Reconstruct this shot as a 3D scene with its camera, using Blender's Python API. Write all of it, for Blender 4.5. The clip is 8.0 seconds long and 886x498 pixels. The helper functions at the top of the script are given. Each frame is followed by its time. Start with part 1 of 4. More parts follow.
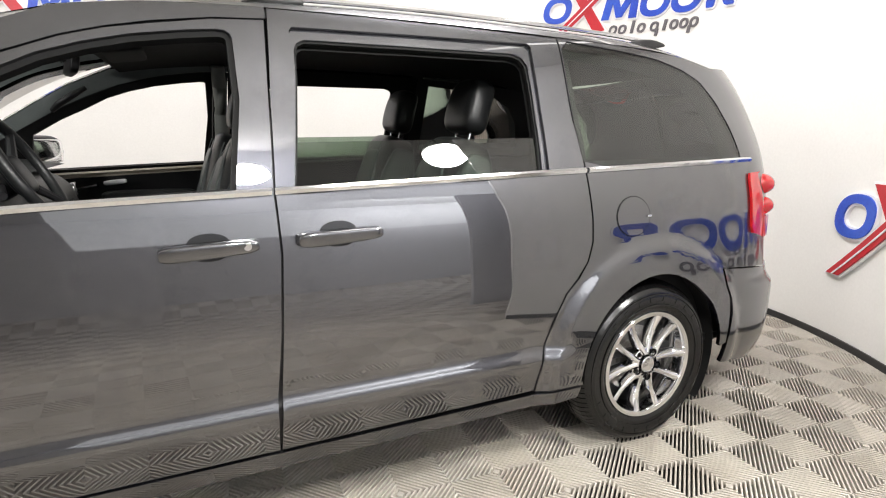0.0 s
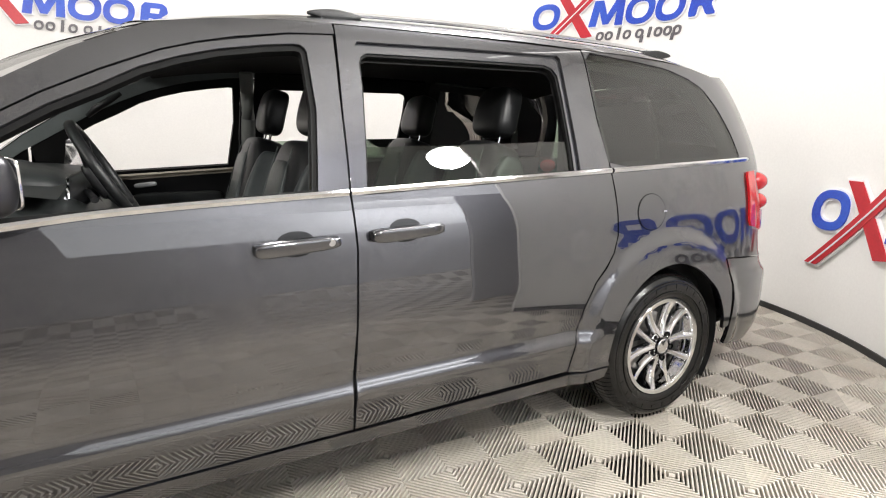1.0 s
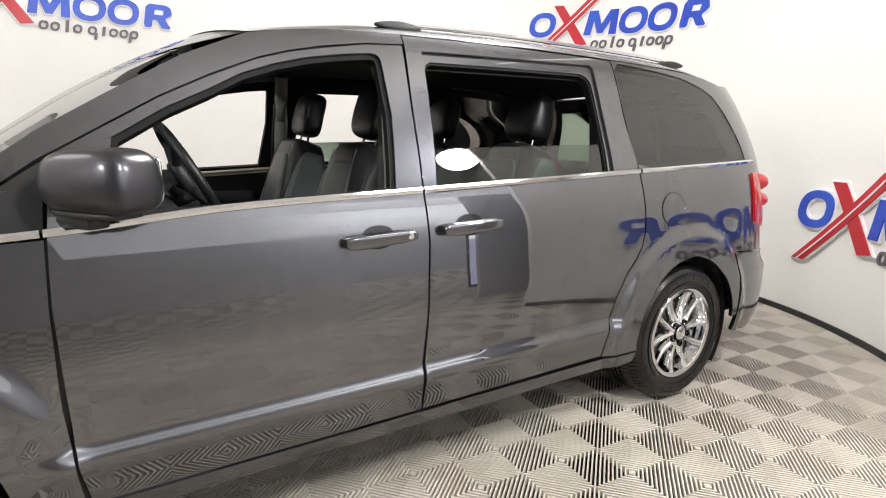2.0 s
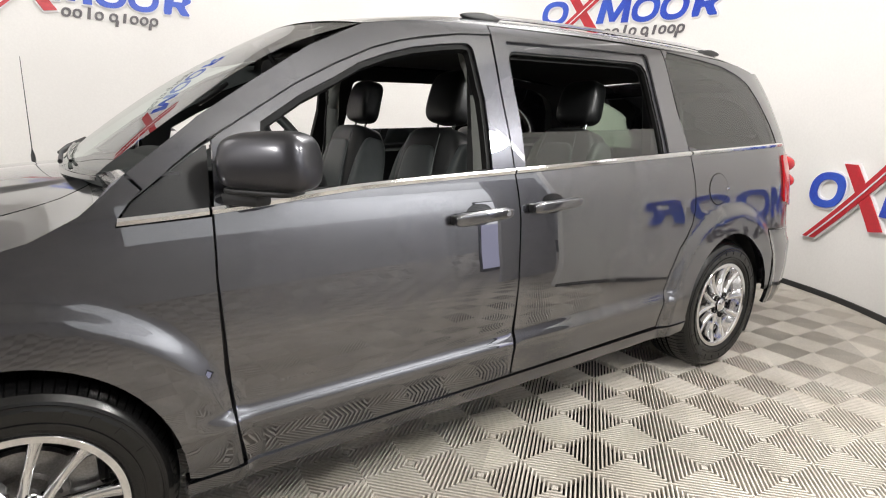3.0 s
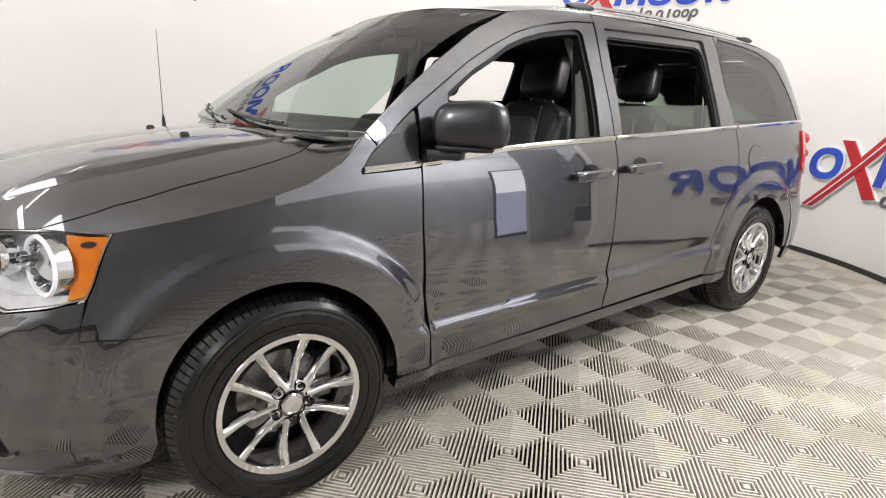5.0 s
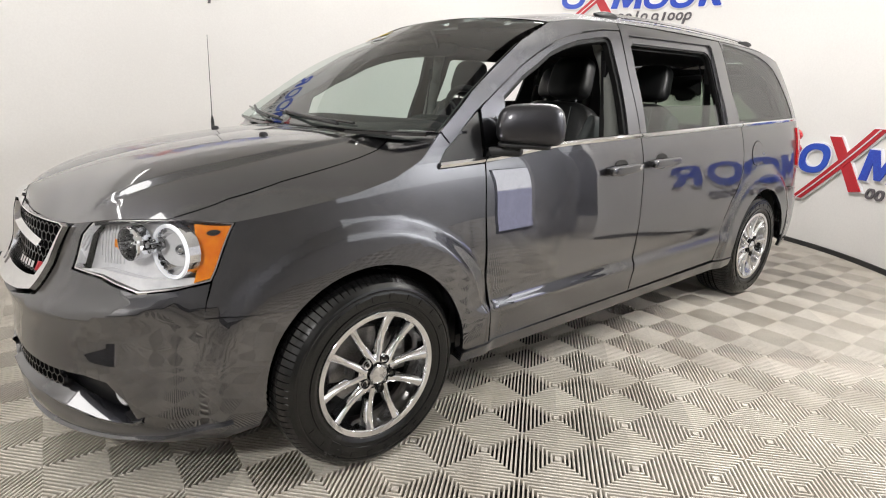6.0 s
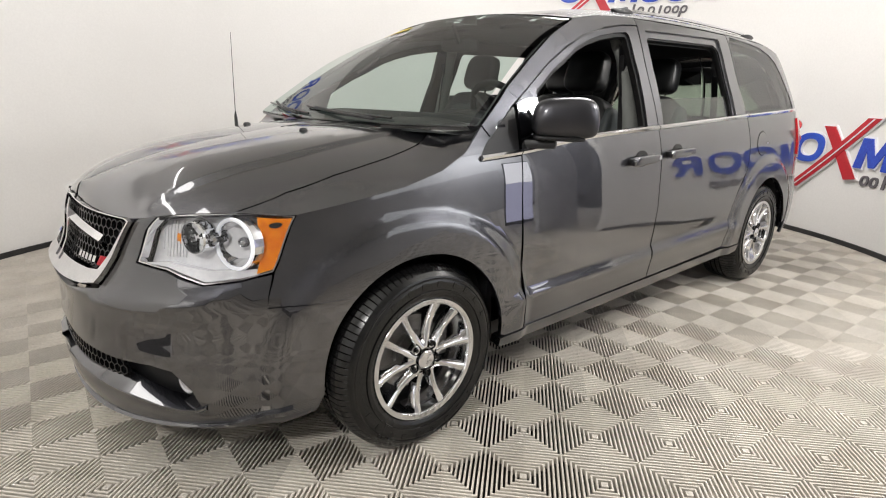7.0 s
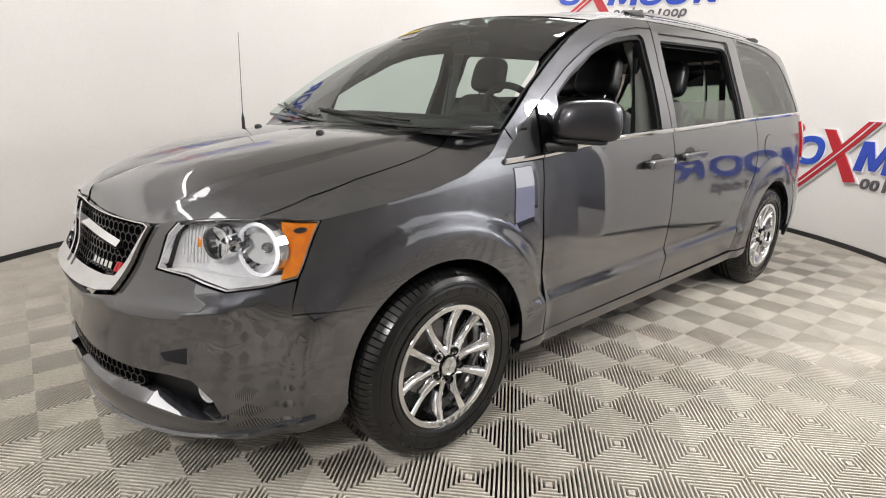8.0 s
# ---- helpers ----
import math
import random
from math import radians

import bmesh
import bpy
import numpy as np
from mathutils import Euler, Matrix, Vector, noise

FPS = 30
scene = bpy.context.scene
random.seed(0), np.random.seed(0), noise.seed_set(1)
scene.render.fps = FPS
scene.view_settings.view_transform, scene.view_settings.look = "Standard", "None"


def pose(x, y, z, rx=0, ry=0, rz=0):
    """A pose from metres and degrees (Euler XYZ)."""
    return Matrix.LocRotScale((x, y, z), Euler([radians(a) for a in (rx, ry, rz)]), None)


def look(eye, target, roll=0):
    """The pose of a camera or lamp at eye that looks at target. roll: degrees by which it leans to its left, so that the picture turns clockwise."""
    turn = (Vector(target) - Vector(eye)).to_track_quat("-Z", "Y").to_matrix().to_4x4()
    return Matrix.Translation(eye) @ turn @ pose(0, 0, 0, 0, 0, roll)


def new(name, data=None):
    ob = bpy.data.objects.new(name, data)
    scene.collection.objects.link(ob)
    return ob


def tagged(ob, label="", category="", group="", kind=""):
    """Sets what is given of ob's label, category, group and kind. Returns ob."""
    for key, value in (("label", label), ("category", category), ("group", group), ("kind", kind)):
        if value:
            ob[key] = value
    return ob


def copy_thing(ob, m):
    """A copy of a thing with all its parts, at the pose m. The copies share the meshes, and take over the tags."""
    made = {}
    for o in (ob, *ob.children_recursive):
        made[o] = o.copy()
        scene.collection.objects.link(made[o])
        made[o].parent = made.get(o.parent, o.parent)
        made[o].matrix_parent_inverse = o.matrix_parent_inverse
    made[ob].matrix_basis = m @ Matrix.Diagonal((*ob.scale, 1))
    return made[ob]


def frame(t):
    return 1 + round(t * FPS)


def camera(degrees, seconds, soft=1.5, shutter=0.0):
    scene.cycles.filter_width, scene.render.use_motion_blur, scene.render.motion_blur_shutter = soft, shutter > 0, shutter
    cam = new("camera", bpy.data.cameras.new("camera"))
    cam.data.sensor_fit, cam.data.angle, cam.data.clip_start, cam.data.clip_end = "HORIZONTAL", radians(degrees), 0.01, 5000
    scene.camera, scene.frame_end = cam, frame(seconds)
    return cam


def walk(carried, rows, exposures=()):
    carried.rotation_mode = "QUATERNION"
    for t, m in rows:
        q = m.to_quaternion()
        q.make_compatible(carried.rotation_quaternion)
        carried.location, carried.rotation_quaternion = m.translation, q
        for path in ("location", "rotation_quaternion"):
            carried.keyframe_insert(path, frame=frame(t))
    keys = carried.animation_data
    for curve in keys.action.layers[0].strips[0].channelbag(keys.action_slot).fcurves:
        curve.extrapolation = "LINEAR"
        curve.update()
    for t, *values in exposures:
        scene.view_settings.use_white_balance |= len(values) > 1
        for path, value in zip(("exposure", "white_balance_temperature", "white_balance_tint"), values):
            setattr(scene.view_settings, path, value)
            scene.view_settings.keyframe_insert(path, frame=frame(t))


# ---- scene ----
from mathutils.geometry import delaunay_2d_cdt

cam = camera(78.0, 8.0, 1.1)
PATH = [
    (0, (1.346, -2.53, 1.313), (2.185, -0.76, 0.907), 0.4),
    (0.5, (1.176, -2.588, 1.328), (2.06, -0.839, 0.928), 0.2),
    (1, (1.001, -2.555, 1.33), (1.945, -0.839, 0.923), 0.2),
    (2.5, (0.424, -2.522, 1.327), (1.494, -0.881, 0.922), 0.5),
    (3, (0.2, -2.443, 1.314), (1.296, -0.828, 0.875), 0.3),
    (3.5, (-0.003, -2.397, 1.314), (1.127, -0.815, 0.843), 0.4),
    (4, (-0.194, -2.442, 1.301), (0.955, -0.877, 0.819), 0.8),
    (4.5, (-0.376, -2.488, 1.305), (0.778, -0.934, 0.802), 1.3),
    (5, (-0.567, -2.426, 1.296), (0.607, -0.894, 0.773), 1.4),
    (6.5, (-1.081, -2.408, 1.311), (0.165, -0.938, 0.777), 1.0),
    (7, (-1.159, -2.346, 1.31), (0.102, -0.895, 0.761), 0.7),
    (7.5, (-1.202, -2.277, 1.311), (0.076, -0.841, 0.759), 0.9),
    (8, (-1.225, -2.24, 1.309), (0.065, -0.811, 0.767), 0.9),
]
walk(cam, [(t, look(eye, target, roll)) for t, eye, target, roll in PATH], [(0, .2), (1, .15), (2.5, .0), (5, -.02), (6.5, -.1), (8, -.12)])

# ---- light ----
world = bpy.data.worlds.new("world")
scene.world = world
world.use_nodes = True
world.node_tree.nodes["Background"].inputs[0].default_value = (.9, .95, 1, 1)
world.node_tree.nodes["Background"].inputs[1].default_value = 0.02
CEIL = 3.15


def area_lamp(name, m, size, watts, color=(1, .975, .95), shape="RECTANGLE"):
    lamp = bpy.data.lights.new(name, "AREA")
    lamp.shape, lamp.size, lamp.size_y, lamp.energy, lamp.color = shape, size[0], size[1], watts, color
    ob = new(name, lamp)
    ob.matrix_world = m
    return ob


# unseen wall washers added under the ceiling without fixtures, turned to the wall
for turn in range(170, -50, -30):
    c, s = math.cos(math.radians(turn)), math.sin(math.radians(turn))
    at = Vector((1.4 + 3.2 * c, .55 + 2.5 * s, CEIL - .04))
    area_lamp("wall_wash_fill", look(at, (1.4 + 3.95 * c, .55 + 3.25 * s, 2.1)), (1.5, .3), 10 if turn > 40 else 5)
area_lamp("ceiling_lamp", look((2.85, .05, CEIL - .03), (2.85, .06, 0)), (1.4, 1.1), 95)
# the third dish is an added source, there to brighten the floor
for at, watts in (((3.2, -2.5, 2.65), 58), ((-2.4, -2.25, 2.55), 45), ((1.8, -3.3, 2.85), 55)):
    area_lamp("dish_lamp_glow", look(Vector(at) + Vector((0, 0, -.03)), (1.5, 0, .6)), (.36, .36), watts, (1, .98, .95), "DISK")
# broad soft fill from the hall side, unseen and without a fixture
area_lamp("hall_fill", look((3.2, -5.0, 3.05), (2.6, -1.2, .2)), (6.4, 3.4), 60, (.94, .965, 1))
# added fill on the hall wall, so the doors mirror a lighter surface
area_lamp("hall_wall_fill", look((4.8, -5.4, 3.0), (4.8, -6.5, 1.5)), (3.4, .4), 150, (.93, .95, 1))
# unseen fill added overhead to lift the floor and bonnet at the front
area_lamp("front_fill", look((-1.7, .2, CEIL - .03), (-1.7, .21, 0)), (1.4, 1.1), 24)
# added fill out of view, brightens the west wall for the nose and its reflections
area_lamp("west_wall_fill", look((-5.6, -1.5, 2.9), (-7, -1.6, 1.4)), (4, .5), 120)
# added fill without a fixture, brightens the ceiling that screen and bonnet reflect
area_lamp("ceiling_bounce_fill", look((-2.4, -1.4, 2.4), (-2.4, -1.39, 5)), (3, 2), 15)


# ---- materials ----
def mat(name, color=(.5, .5, .5), rough=.5, metal=0.0, other=None, scale=8.0, fine=90.0, amount=.5, bump=0.0,
        rough_swing=.08, **kw):
    """A surface whose colour wanders between two tones at a coarse and a fine scale, with grain relief."""
    m = bpy.data.materials.new(name)
    m.use_nodes = True
    t = m.node_tree
    b = t.nodes["Principled BSDF"]
    b.inputs["Base Color"].default_value = (*color, 1)
    b.inputs["Roughness"].default_value = rough
    b.inputs["Metallic"].default_value = metal
    for key, value in kw.items():
        b.inputs[key.replace("_", " ")].default_value = value
    if other is None:
        return m
    where = t.nodes.new("ShaderNodeTexCoord")
    coarse, grain, mix = t.nodes.new("ShaderNodeTexNoise"), t.nodes.new("ShaderNodeTexNoise"), t.nodes.new("ShaderNodeMix")
    coarse.inputs["Scale"].default_value, coarse.inputs["Detail"].default_value = scale, 6
    grain.inputs["Scale"].default_value, grain.inputs["Detail"].default_value = fine, 3
    add, ramp = t.nodes.new("ShaderNodeMath"), t.nodes.new("ShaderNodeMapRange")
    add.operation = "ADD"
    for n in (coarse, grain):
        t.links.new(where.outputs["Object"], n.inputs["Vector"])
    t.links.new(coarse.outputs["Fac"], add.inputs[0])
    t.links.new(grain.outputs["Fac"], add.inputs[1])
    ramp.inputs["From Min"].default_value, ramp.inputs["From Max"].default_value = .75, 1.25
    ramp.inputs["To Max"].default_value = amount * 2
    t.links.new(add.outputs[0], ramp.inputs["Value"])
    mix.data_type = "RGBA"
    mix.inputs["A"].default_value, mix.inputs["B"].default_value = (*color, 1), (*other, 1)
    t.links.new(ramp.outputs[0], mix.inputs["Factor"])
    t.links.new(mix.outputs["Result"], b.inputs["Base Color"])
    r = t.nodes.new("ShaderNodeMapRange")
    r.inputs["To Min"].default_value, r.inputs["To Max"].default_value = max(rough - rough_swing, 0), rough + rough_swing
    t.links.new(coarse.outputs["Fac"], r.inputs["Value"])
    t.links.new(r.outputs[0], b.inputs["Roughness"])
    if bump:
        n = t.nodes.new("ShaderNodeBump")
        n.inputs["Strength"].default_value, n.inputs["Distance"].default_value = bump, .002
        t.links.new(grain.outputs["Fac"], n.inputs["Height"])
        t.links.new(n.outputs[0], b.inputs["Normal"])
    return m


def glass(name, color, rough=0.0, ior=1.62):
    """Thin pane: a clear tinted sheet with a mirror-like face."""
    m = bpy.data.materials.new(name)
    m.use_nodes = True
    t = m.node_tree
    t.nodes.clear()
    out, mix, clear, shine, fres = (t.nodes.new("ShaderNode" + n) for n in ("OutputMaterial", "MixShader", "BsdfTransparent", "BsdfGlossy", "Fresnel"))
    clear.inputs[0].default_value = (*color, 1)
    shine.inputs["Roughness"].default_value = rough
    fres.inputs["IOR"].default_value = ior
    t.links.new(fres.outputs[0], mix.inputs[0])
    t.links.new(clear.outputs[0], mix.inputs[1])
    t.links.new(shine.outputs[0], mix.inputs[2])
    t.links.new(mix.outputs[0], out.inputs[0])
    return m


def glow(name, color, strength):
    m = bpy.data.materials.new(name)
    m.use_nodes = True
    b = m.node_tree.nodes["Principled BSDF"]
    b.inputs["Base Color"].default_value = (*color, 1)
    b.inputs["Emission Color"].default_value = (*color, 1)
    b.inputs["Emission Strength"].default_value = strength
    return m


PAINT = mat("grey_metallic_paint", (.047, .048, .057), .34, 1.0, (.058, .059, .069), 3, 1500, .5, Coat_Weight=1.0, Coat_IOR=2.25, Coat_Roughness=.004, rough_swing=.03)
SATIN = mat("satin_grey_paint", (.050, .050, .057), .38, .9, (.060, .060, .068), 3, 900, .5, Coat_Weight=.5, Coat_IOR=1.6, Coat_Roughness=.16, rough_swing=.03)
BLACK = mat("black_plastic", (.008, .008, .009), .45, 0, (.014, .014, .015), 12, 300, .5, .1)
GLOSSY_BLACK = mat("gloss_black", (.006, .006, .007), .12)
RUBBER = mat("tyre_rubber", (.003, .003, .0032), .24, 0, (.006, .006, .006), 9, 160, .5, .06, Specular_IOR_Level=.5)
CHROME = mat("chrome", (.90, .90, .91), .07, 1, (.74, .74, .75), 14, 200, .5, rough_swing=.04)
BRIGHT = mat("bright_trim", (.86, .86, .87), .10, 1, (.78, .78, .80), 9, 120, .5, rough_swing=.03)
STEEL = mat("brake_steel", (.32, .31, .30), .38, .9, (.2, .19, .18), 20, 200, .5)
WALL = mat("white_wall_paint", (.80, .785, .765), .55, 0, (.76, .745, .725), 1.2, 60, .5, .05)
CEILING = mat("pale_ceiling", (.78, .77, .75), .8, 0, (.72, .71, .69), 1.5, 60)
HALL_WALL = mat("light_hall_wall", (.66, .65, .65), .7, 0, (.60, .59, .59), 1.5, 60)
DARK_WALL = mat("grey_hall_wall", (.10, .10, .10), .7, 0, (.13, .13, .13), 1.5, 60)
BASE = mat("black_baseboard", (.015, .015, .016), .4, 0, (.03, .03, .03), 10, 120)
UNDER = mat("dark_underfloor", (.012, .011, .010), .8, 0, (.02, .018, .016), 9, 90)
LEATHER = mat("black_leather", (.010, .0105, .011), .40, 0, (.017, .018, .0185), 14, 260, .5, .35)
SUEDE = mat("dark_grey_leather", (.062, .071, .072), .42, 0, (.082, .092, .093), 18, 320, .5, .4)
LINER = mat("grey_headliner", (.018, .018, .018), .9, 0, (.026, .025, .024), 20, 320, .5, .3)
BEIGE = mat("greige_trim", (.46, .42, .35), .6, 0, (.52, .47, .40), 12, 240, .5, .15)
DASH = mat("dark_dash", (.02, .023, .023), .5, 0, (.03, .034, .034), 16, 300, .5, .3)
CLEAR = glass("clear_glass", (.58, .70, .65), ior=1.85)
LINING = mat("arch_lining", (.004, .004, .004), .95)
TINT = glass("privacy_glass", (.33, .41, .33), ior=1.95)
LENS = glass("lamp_lens", (.96, .96, .96))
AMBER = mat("amber_lens", (.95, .34, .012), .22, 0, (.80, .20, .005), 26, 70, .6, .5, Coat_Weight=1.0)
RED = mat("red_lens", (.50, .010, .016), .15, 0, (.5, .01, .015), 25, 120, .4, Coat_Weight=1.0)
BLUE_SIGN = mat("blue_sign", (.018, .045, .42), .35, 0, (.022, .085, .52), 2.2, 60, .6)
RED_SIGN = mat("red_sign", (.50, .012, .025), .35, 0, (.42, .01, .02), 3, 60, .5)
GREY_SIGN = mat("grey_sign", (.11, .10, .11), .45)
WHITE_EDGE = mat("white_sign_edge", (.83, .82, .84), .4)
YELLOW = mat("yellow_sticker", (.75, .58, .06), .5)
LAMP_FACE = glow("lamp_face", (1, .98, .96), 8)
SCREEN_A = glow("screen_white", (.95, .95, 1), 3.2)
SCREEN_B = glow("screen_lavender", (.72, .72, 1), 1.3)
PILLAR_GREY = mat("pale_pillar_plastic", (.24, .25, .235), .6, 0, (.29, .30, .28), 14, 260, .5, .2)
SEAL = mat("black_rubber_seal", (.004, .004, .004), .6, 0, (.007, .007, .007), 20, 200, .5, Specular_IOR_Level=.25)
TRIM_GREY = mat("grey_green_trim", (.13, .148, .144), .6, 0, (.16, .178, .174), 14, 260, .5, .2)


# ---- forms ----
def curve(pts):
    """Smooth monotone curve through (t, value) pairs."""
    t=np.array([p[0] for p in pts],float); v=np.array([p[1] for p in pts],float)
    d=np.diff(v)/np.diff(t); m=np.zeros(len(t)); m[0],m[-1]=d[0],d[-1]
    for i in range(1,len(t)-1):
        if d[i-1]*d[i]>0:
            a,b=2*(t[i+1]-t[i])+(t[i]-t[i-1]),(t[i+1]-t[i])+2*(t[i]-t[i-1])
            m[i]=(a+b)/(a/d[i-1]+b/d[i])
    def f(x):
        x=np.clip(x,t[0],t[-1]); i=np.clip(np.searchsorted(t,x)-1,0,len(t)-2)
        h=t[i+1]-t[i]; s=(x-t[i])/h
        return v[i]*(1+2*s)*(1-s)**2+h*m[i]*s*(1-s)**2+v[i+1]*s*s*(3-2*s)+h*m[i+1]*s*s*(s-1)
    return f
WIDTH=curve([(.18,.86),(.26,.903),(.33,.922),(.42,.935),(.485,.945),(.535,.926),(.60,.930),(.72,.934),(.85,.927),(.98,.917),(1.06,.905),(1.14,.885),(1.25,.848),(1.45,.765),(1.60,.705),(1.67,.672),(1.72,.632),(1.76,.57)])
PLAIN=curve([(.18,.86),(.26,.903),(.33,.922),(.42,.933),(.485,.936),(.535,.935),(.60,.935),(.72,.934),(.85,.927),(.98,.917),(1.06,.905),(1.14,.885)])
NOSE=curve([(.18,-.90),(.24,-.965),(.32,-.985),(.42,-.98),(.54,-.97),(.64,-.966),(.68,-.955),(.74,-.925),(.79,-.905),(.90,-.885),(.96,-.86),(1.2,-.6)])
TAIL=curve([(.2,4.12),(.35,4.19),(.6,4.20),(.68,4.12),(.9,4.10),(1.2,4.10),(1.4,4.06),(1.6,3.94),(1.74,3.74)])
X0,X1,YC=.5,3.2,.05
def corner(a,b,p,n=400):
    f=np.linspace(0,np.pi/2,n); cx,cy=np.cos(f)**(2/p),np.sin(f)**(2/p)
    L=np.r_[0,np.cumsum(np.hypot(np.diff(cx)*a,np.diff(cy)*b))]
    return L,cx,cy
LF,FX,FY=corner(1.42,.985,2.6); LR,RX,RY=corner(.88,.96,4.0)
SF,SR=X0-LF[-1],X1+LR[-1]
def flare(x,z):
    out=0
    for cx in (0,3.078):
        r=np.hypot(x-cx,z-.36); k=np.clip((.574-r)/.08,0,1); out=out+.022*k*k*(3-2*k)
    return out
def crease_z(s): return np.interp(s,[-1.2,-1.0,-.925,-.80,-.70,-.64,-.595],[.662,.653,.653,.664,.676,.697,.715])
def crease(s,z):
    """The sharp shoulder across the front bumper, under the lamps."""
    zc=crease_z(s)
    k=np.where(z>zc,1-(z-zc)/.06,1-(zc-z)/.10); k=np.clip(k,0,1)
    return .013*k*k*np.clip((-.56-s)/.16,0,1)
def shell(s,z):
    s=np.asarray(s,float); z=np.asarray(z,float); w=WIDTH(z)
    side=np.where(s<SF,-1.0,1.0); s=np.where(s<SF,2*SF-s,s)
    door=np.clip((s-.40)/.10,0,1)*np.clip((2.66-s)/.08,0,1); w=np.where(z<.9,w*door+PLAIN(z)*(1-door),w)
    lf=np.clip(s-SF,0,LF[-1]); lr=np.clip(SR-s,0,LR[-1])
    fx,fy=np.interp(lf,LF,FX),np.interp(lf,LF,FY)
    rx,ry=np.interp(lr,LR,RX),np.interp(lr,LR,RY)
    x=np.where(s<X0,X0-(X0-NOSE(z))*fx,np.where(s>X1,X1+(TAIL(z)-X1)*rx,s))
    h=np.where(s<X0,fy,np.where(s>X1,ry,1.0)); rise=1+crease(s,z); x=np.where(s<X0,X0-(X0-x)*rise,x); h=h*rise
    return np.stack([x,YC-(w+YC+flare(x,z))*h*side,z+0*x],-1)

EDGE=curve([(SF,.936),(-1.25,.924),(-1.0,.915),(-.92,.926),(-.80,.942),(-.65,.946),(-.49,.934),(-.1,1.0),(.05,1.042),(.16,1.10),(.256,1.192),(.5,1.2)])
CREST=curve([(-.90,.962),(-.7,1.03),(-.4,1.095),(0,1.15),(.25,1.175),(.5,1.19)])
def top(s,q):
    """The bonnet and wing tops: s along the shoulder line, q from the shoulder (0) to the middle (1)."""
    s=np.asarray(s,float); q=np.clip(np.asarray(q,float),0,1); b=shell(s,EDGE(s))
    xc=b[...,0]+0*q; k=np.clip((s-SF)/(X0-SF),0,1); xm=NOSE(.962)+(X0-NOSE(.962))*k
    zc=CREST(xm); g=1-(1-q)**2.6
    y=YC+(b[...,1]-YC)*(1-q); x=b[...,0]+(xm-b[...,0])*q
    d=np.clip((.517+.036*np.clip((x+.80)/.28,0,1)-np.abs(y-YC))/.045,0,1); d=d*d*(3-2*d); f=np.clip((x+.86)/.36,0,1); f=f*f*(3-2*f)*np.clip((.45-x)/.5,0,1)
    return np.stack([x,y,b[...,2]+(zc-b[...,2])*g+.013*d*f],-1)


def part(name, verts, faces, material, parent=None, label="", normals=None, smooth=True):
    """One mesh object under a thing or part."""
    me = bpy.data.meshes.new(name)
    me.from_pydata([tuple(float(c) for c in v) for v in verts], [], faces)
    if smooth:
        me.shade_smooth()
    me.materials.append(material)
    if normals is not None:
        me.normals_split_custom_set_from_vertices([tuple(float(c) for c in n) for n in normals])
    ob = new(name, me)
    ob.parent = parent
    if label:
        tagged(ob, label)
    return ob


def bpart(name, bm, material, parent=None, label="", smooth_angle=40):
    me = bpy.data.meshes.new(name)
    bm.to_mesh(me)
    bm.free()
    me.materials.append(material)
    me.shade_smooth()
    me.set_sharp_from_angle(angle=radians(smooth_angle))
    ob = new(name, me)
    ob.parent = parent
    if label:
        tagged(ob, label)
    return ob


def thing(name, label, category, at=(0, 0, 0), **kw):
    ob = tagged(new(name), label, category, **kw)
    ob.location = at
    return ob


def box(bm, size, m, bevel=0.0, segments=2):
    got = bmesh.ops.create_cube(bm, size=1, matrix=m @ Matrix.Diagonal((*size, 1)))
    if bevel:
        edges = list({e for v in got["verts"] for e in v.link_edges})
        bmesh.ops.bevel(bm, geom=edges, offset=bevel, segments=segments, affect="EDGES", profile=.6)
    return bm


def tube(bm, path, radius, sides=10, closed=False):
    """A round bar along a path; radius is a number or one per point."""
    path = [Vector(p) for p in path]
    n, rings = len(path), []
    up = Vector((0, 0, 1))
    for i, p in enumerate(path):
        a, b = path[(i - 1) % n if closed else max(i - 1, 0)], path[(i + 1) % n if closed else min(i + 1, n - 1)]
        d = (b - a).normalized()
        s = d.cross(up if abs(d.z) < .95 else Vector((1, 0, 0))).normalized()
        u = s.cross(d)
        r = radius[i] if isinstance(radius, (list, tuple)) else radius
        rings.append([bm.verts.new(p + r * (math.cos(k * 2 * math.pi / sides) * s + math.sin(k * 2 * math.pi / sides) * u)) for k in range(sides)])
    for i in range(n if closed else n - 1):
        a, b = rings[i], rings[(i + 1) % n]
        for k in range(sides):
            bm.faces.new((a[k], a[(k + 1) % sides], b[(k + 1) % sides], b[k]))
    if not closed:
        bm.faces.new(rings[0][::-1])
        bm.faces.new(rings[-1])
    return bm


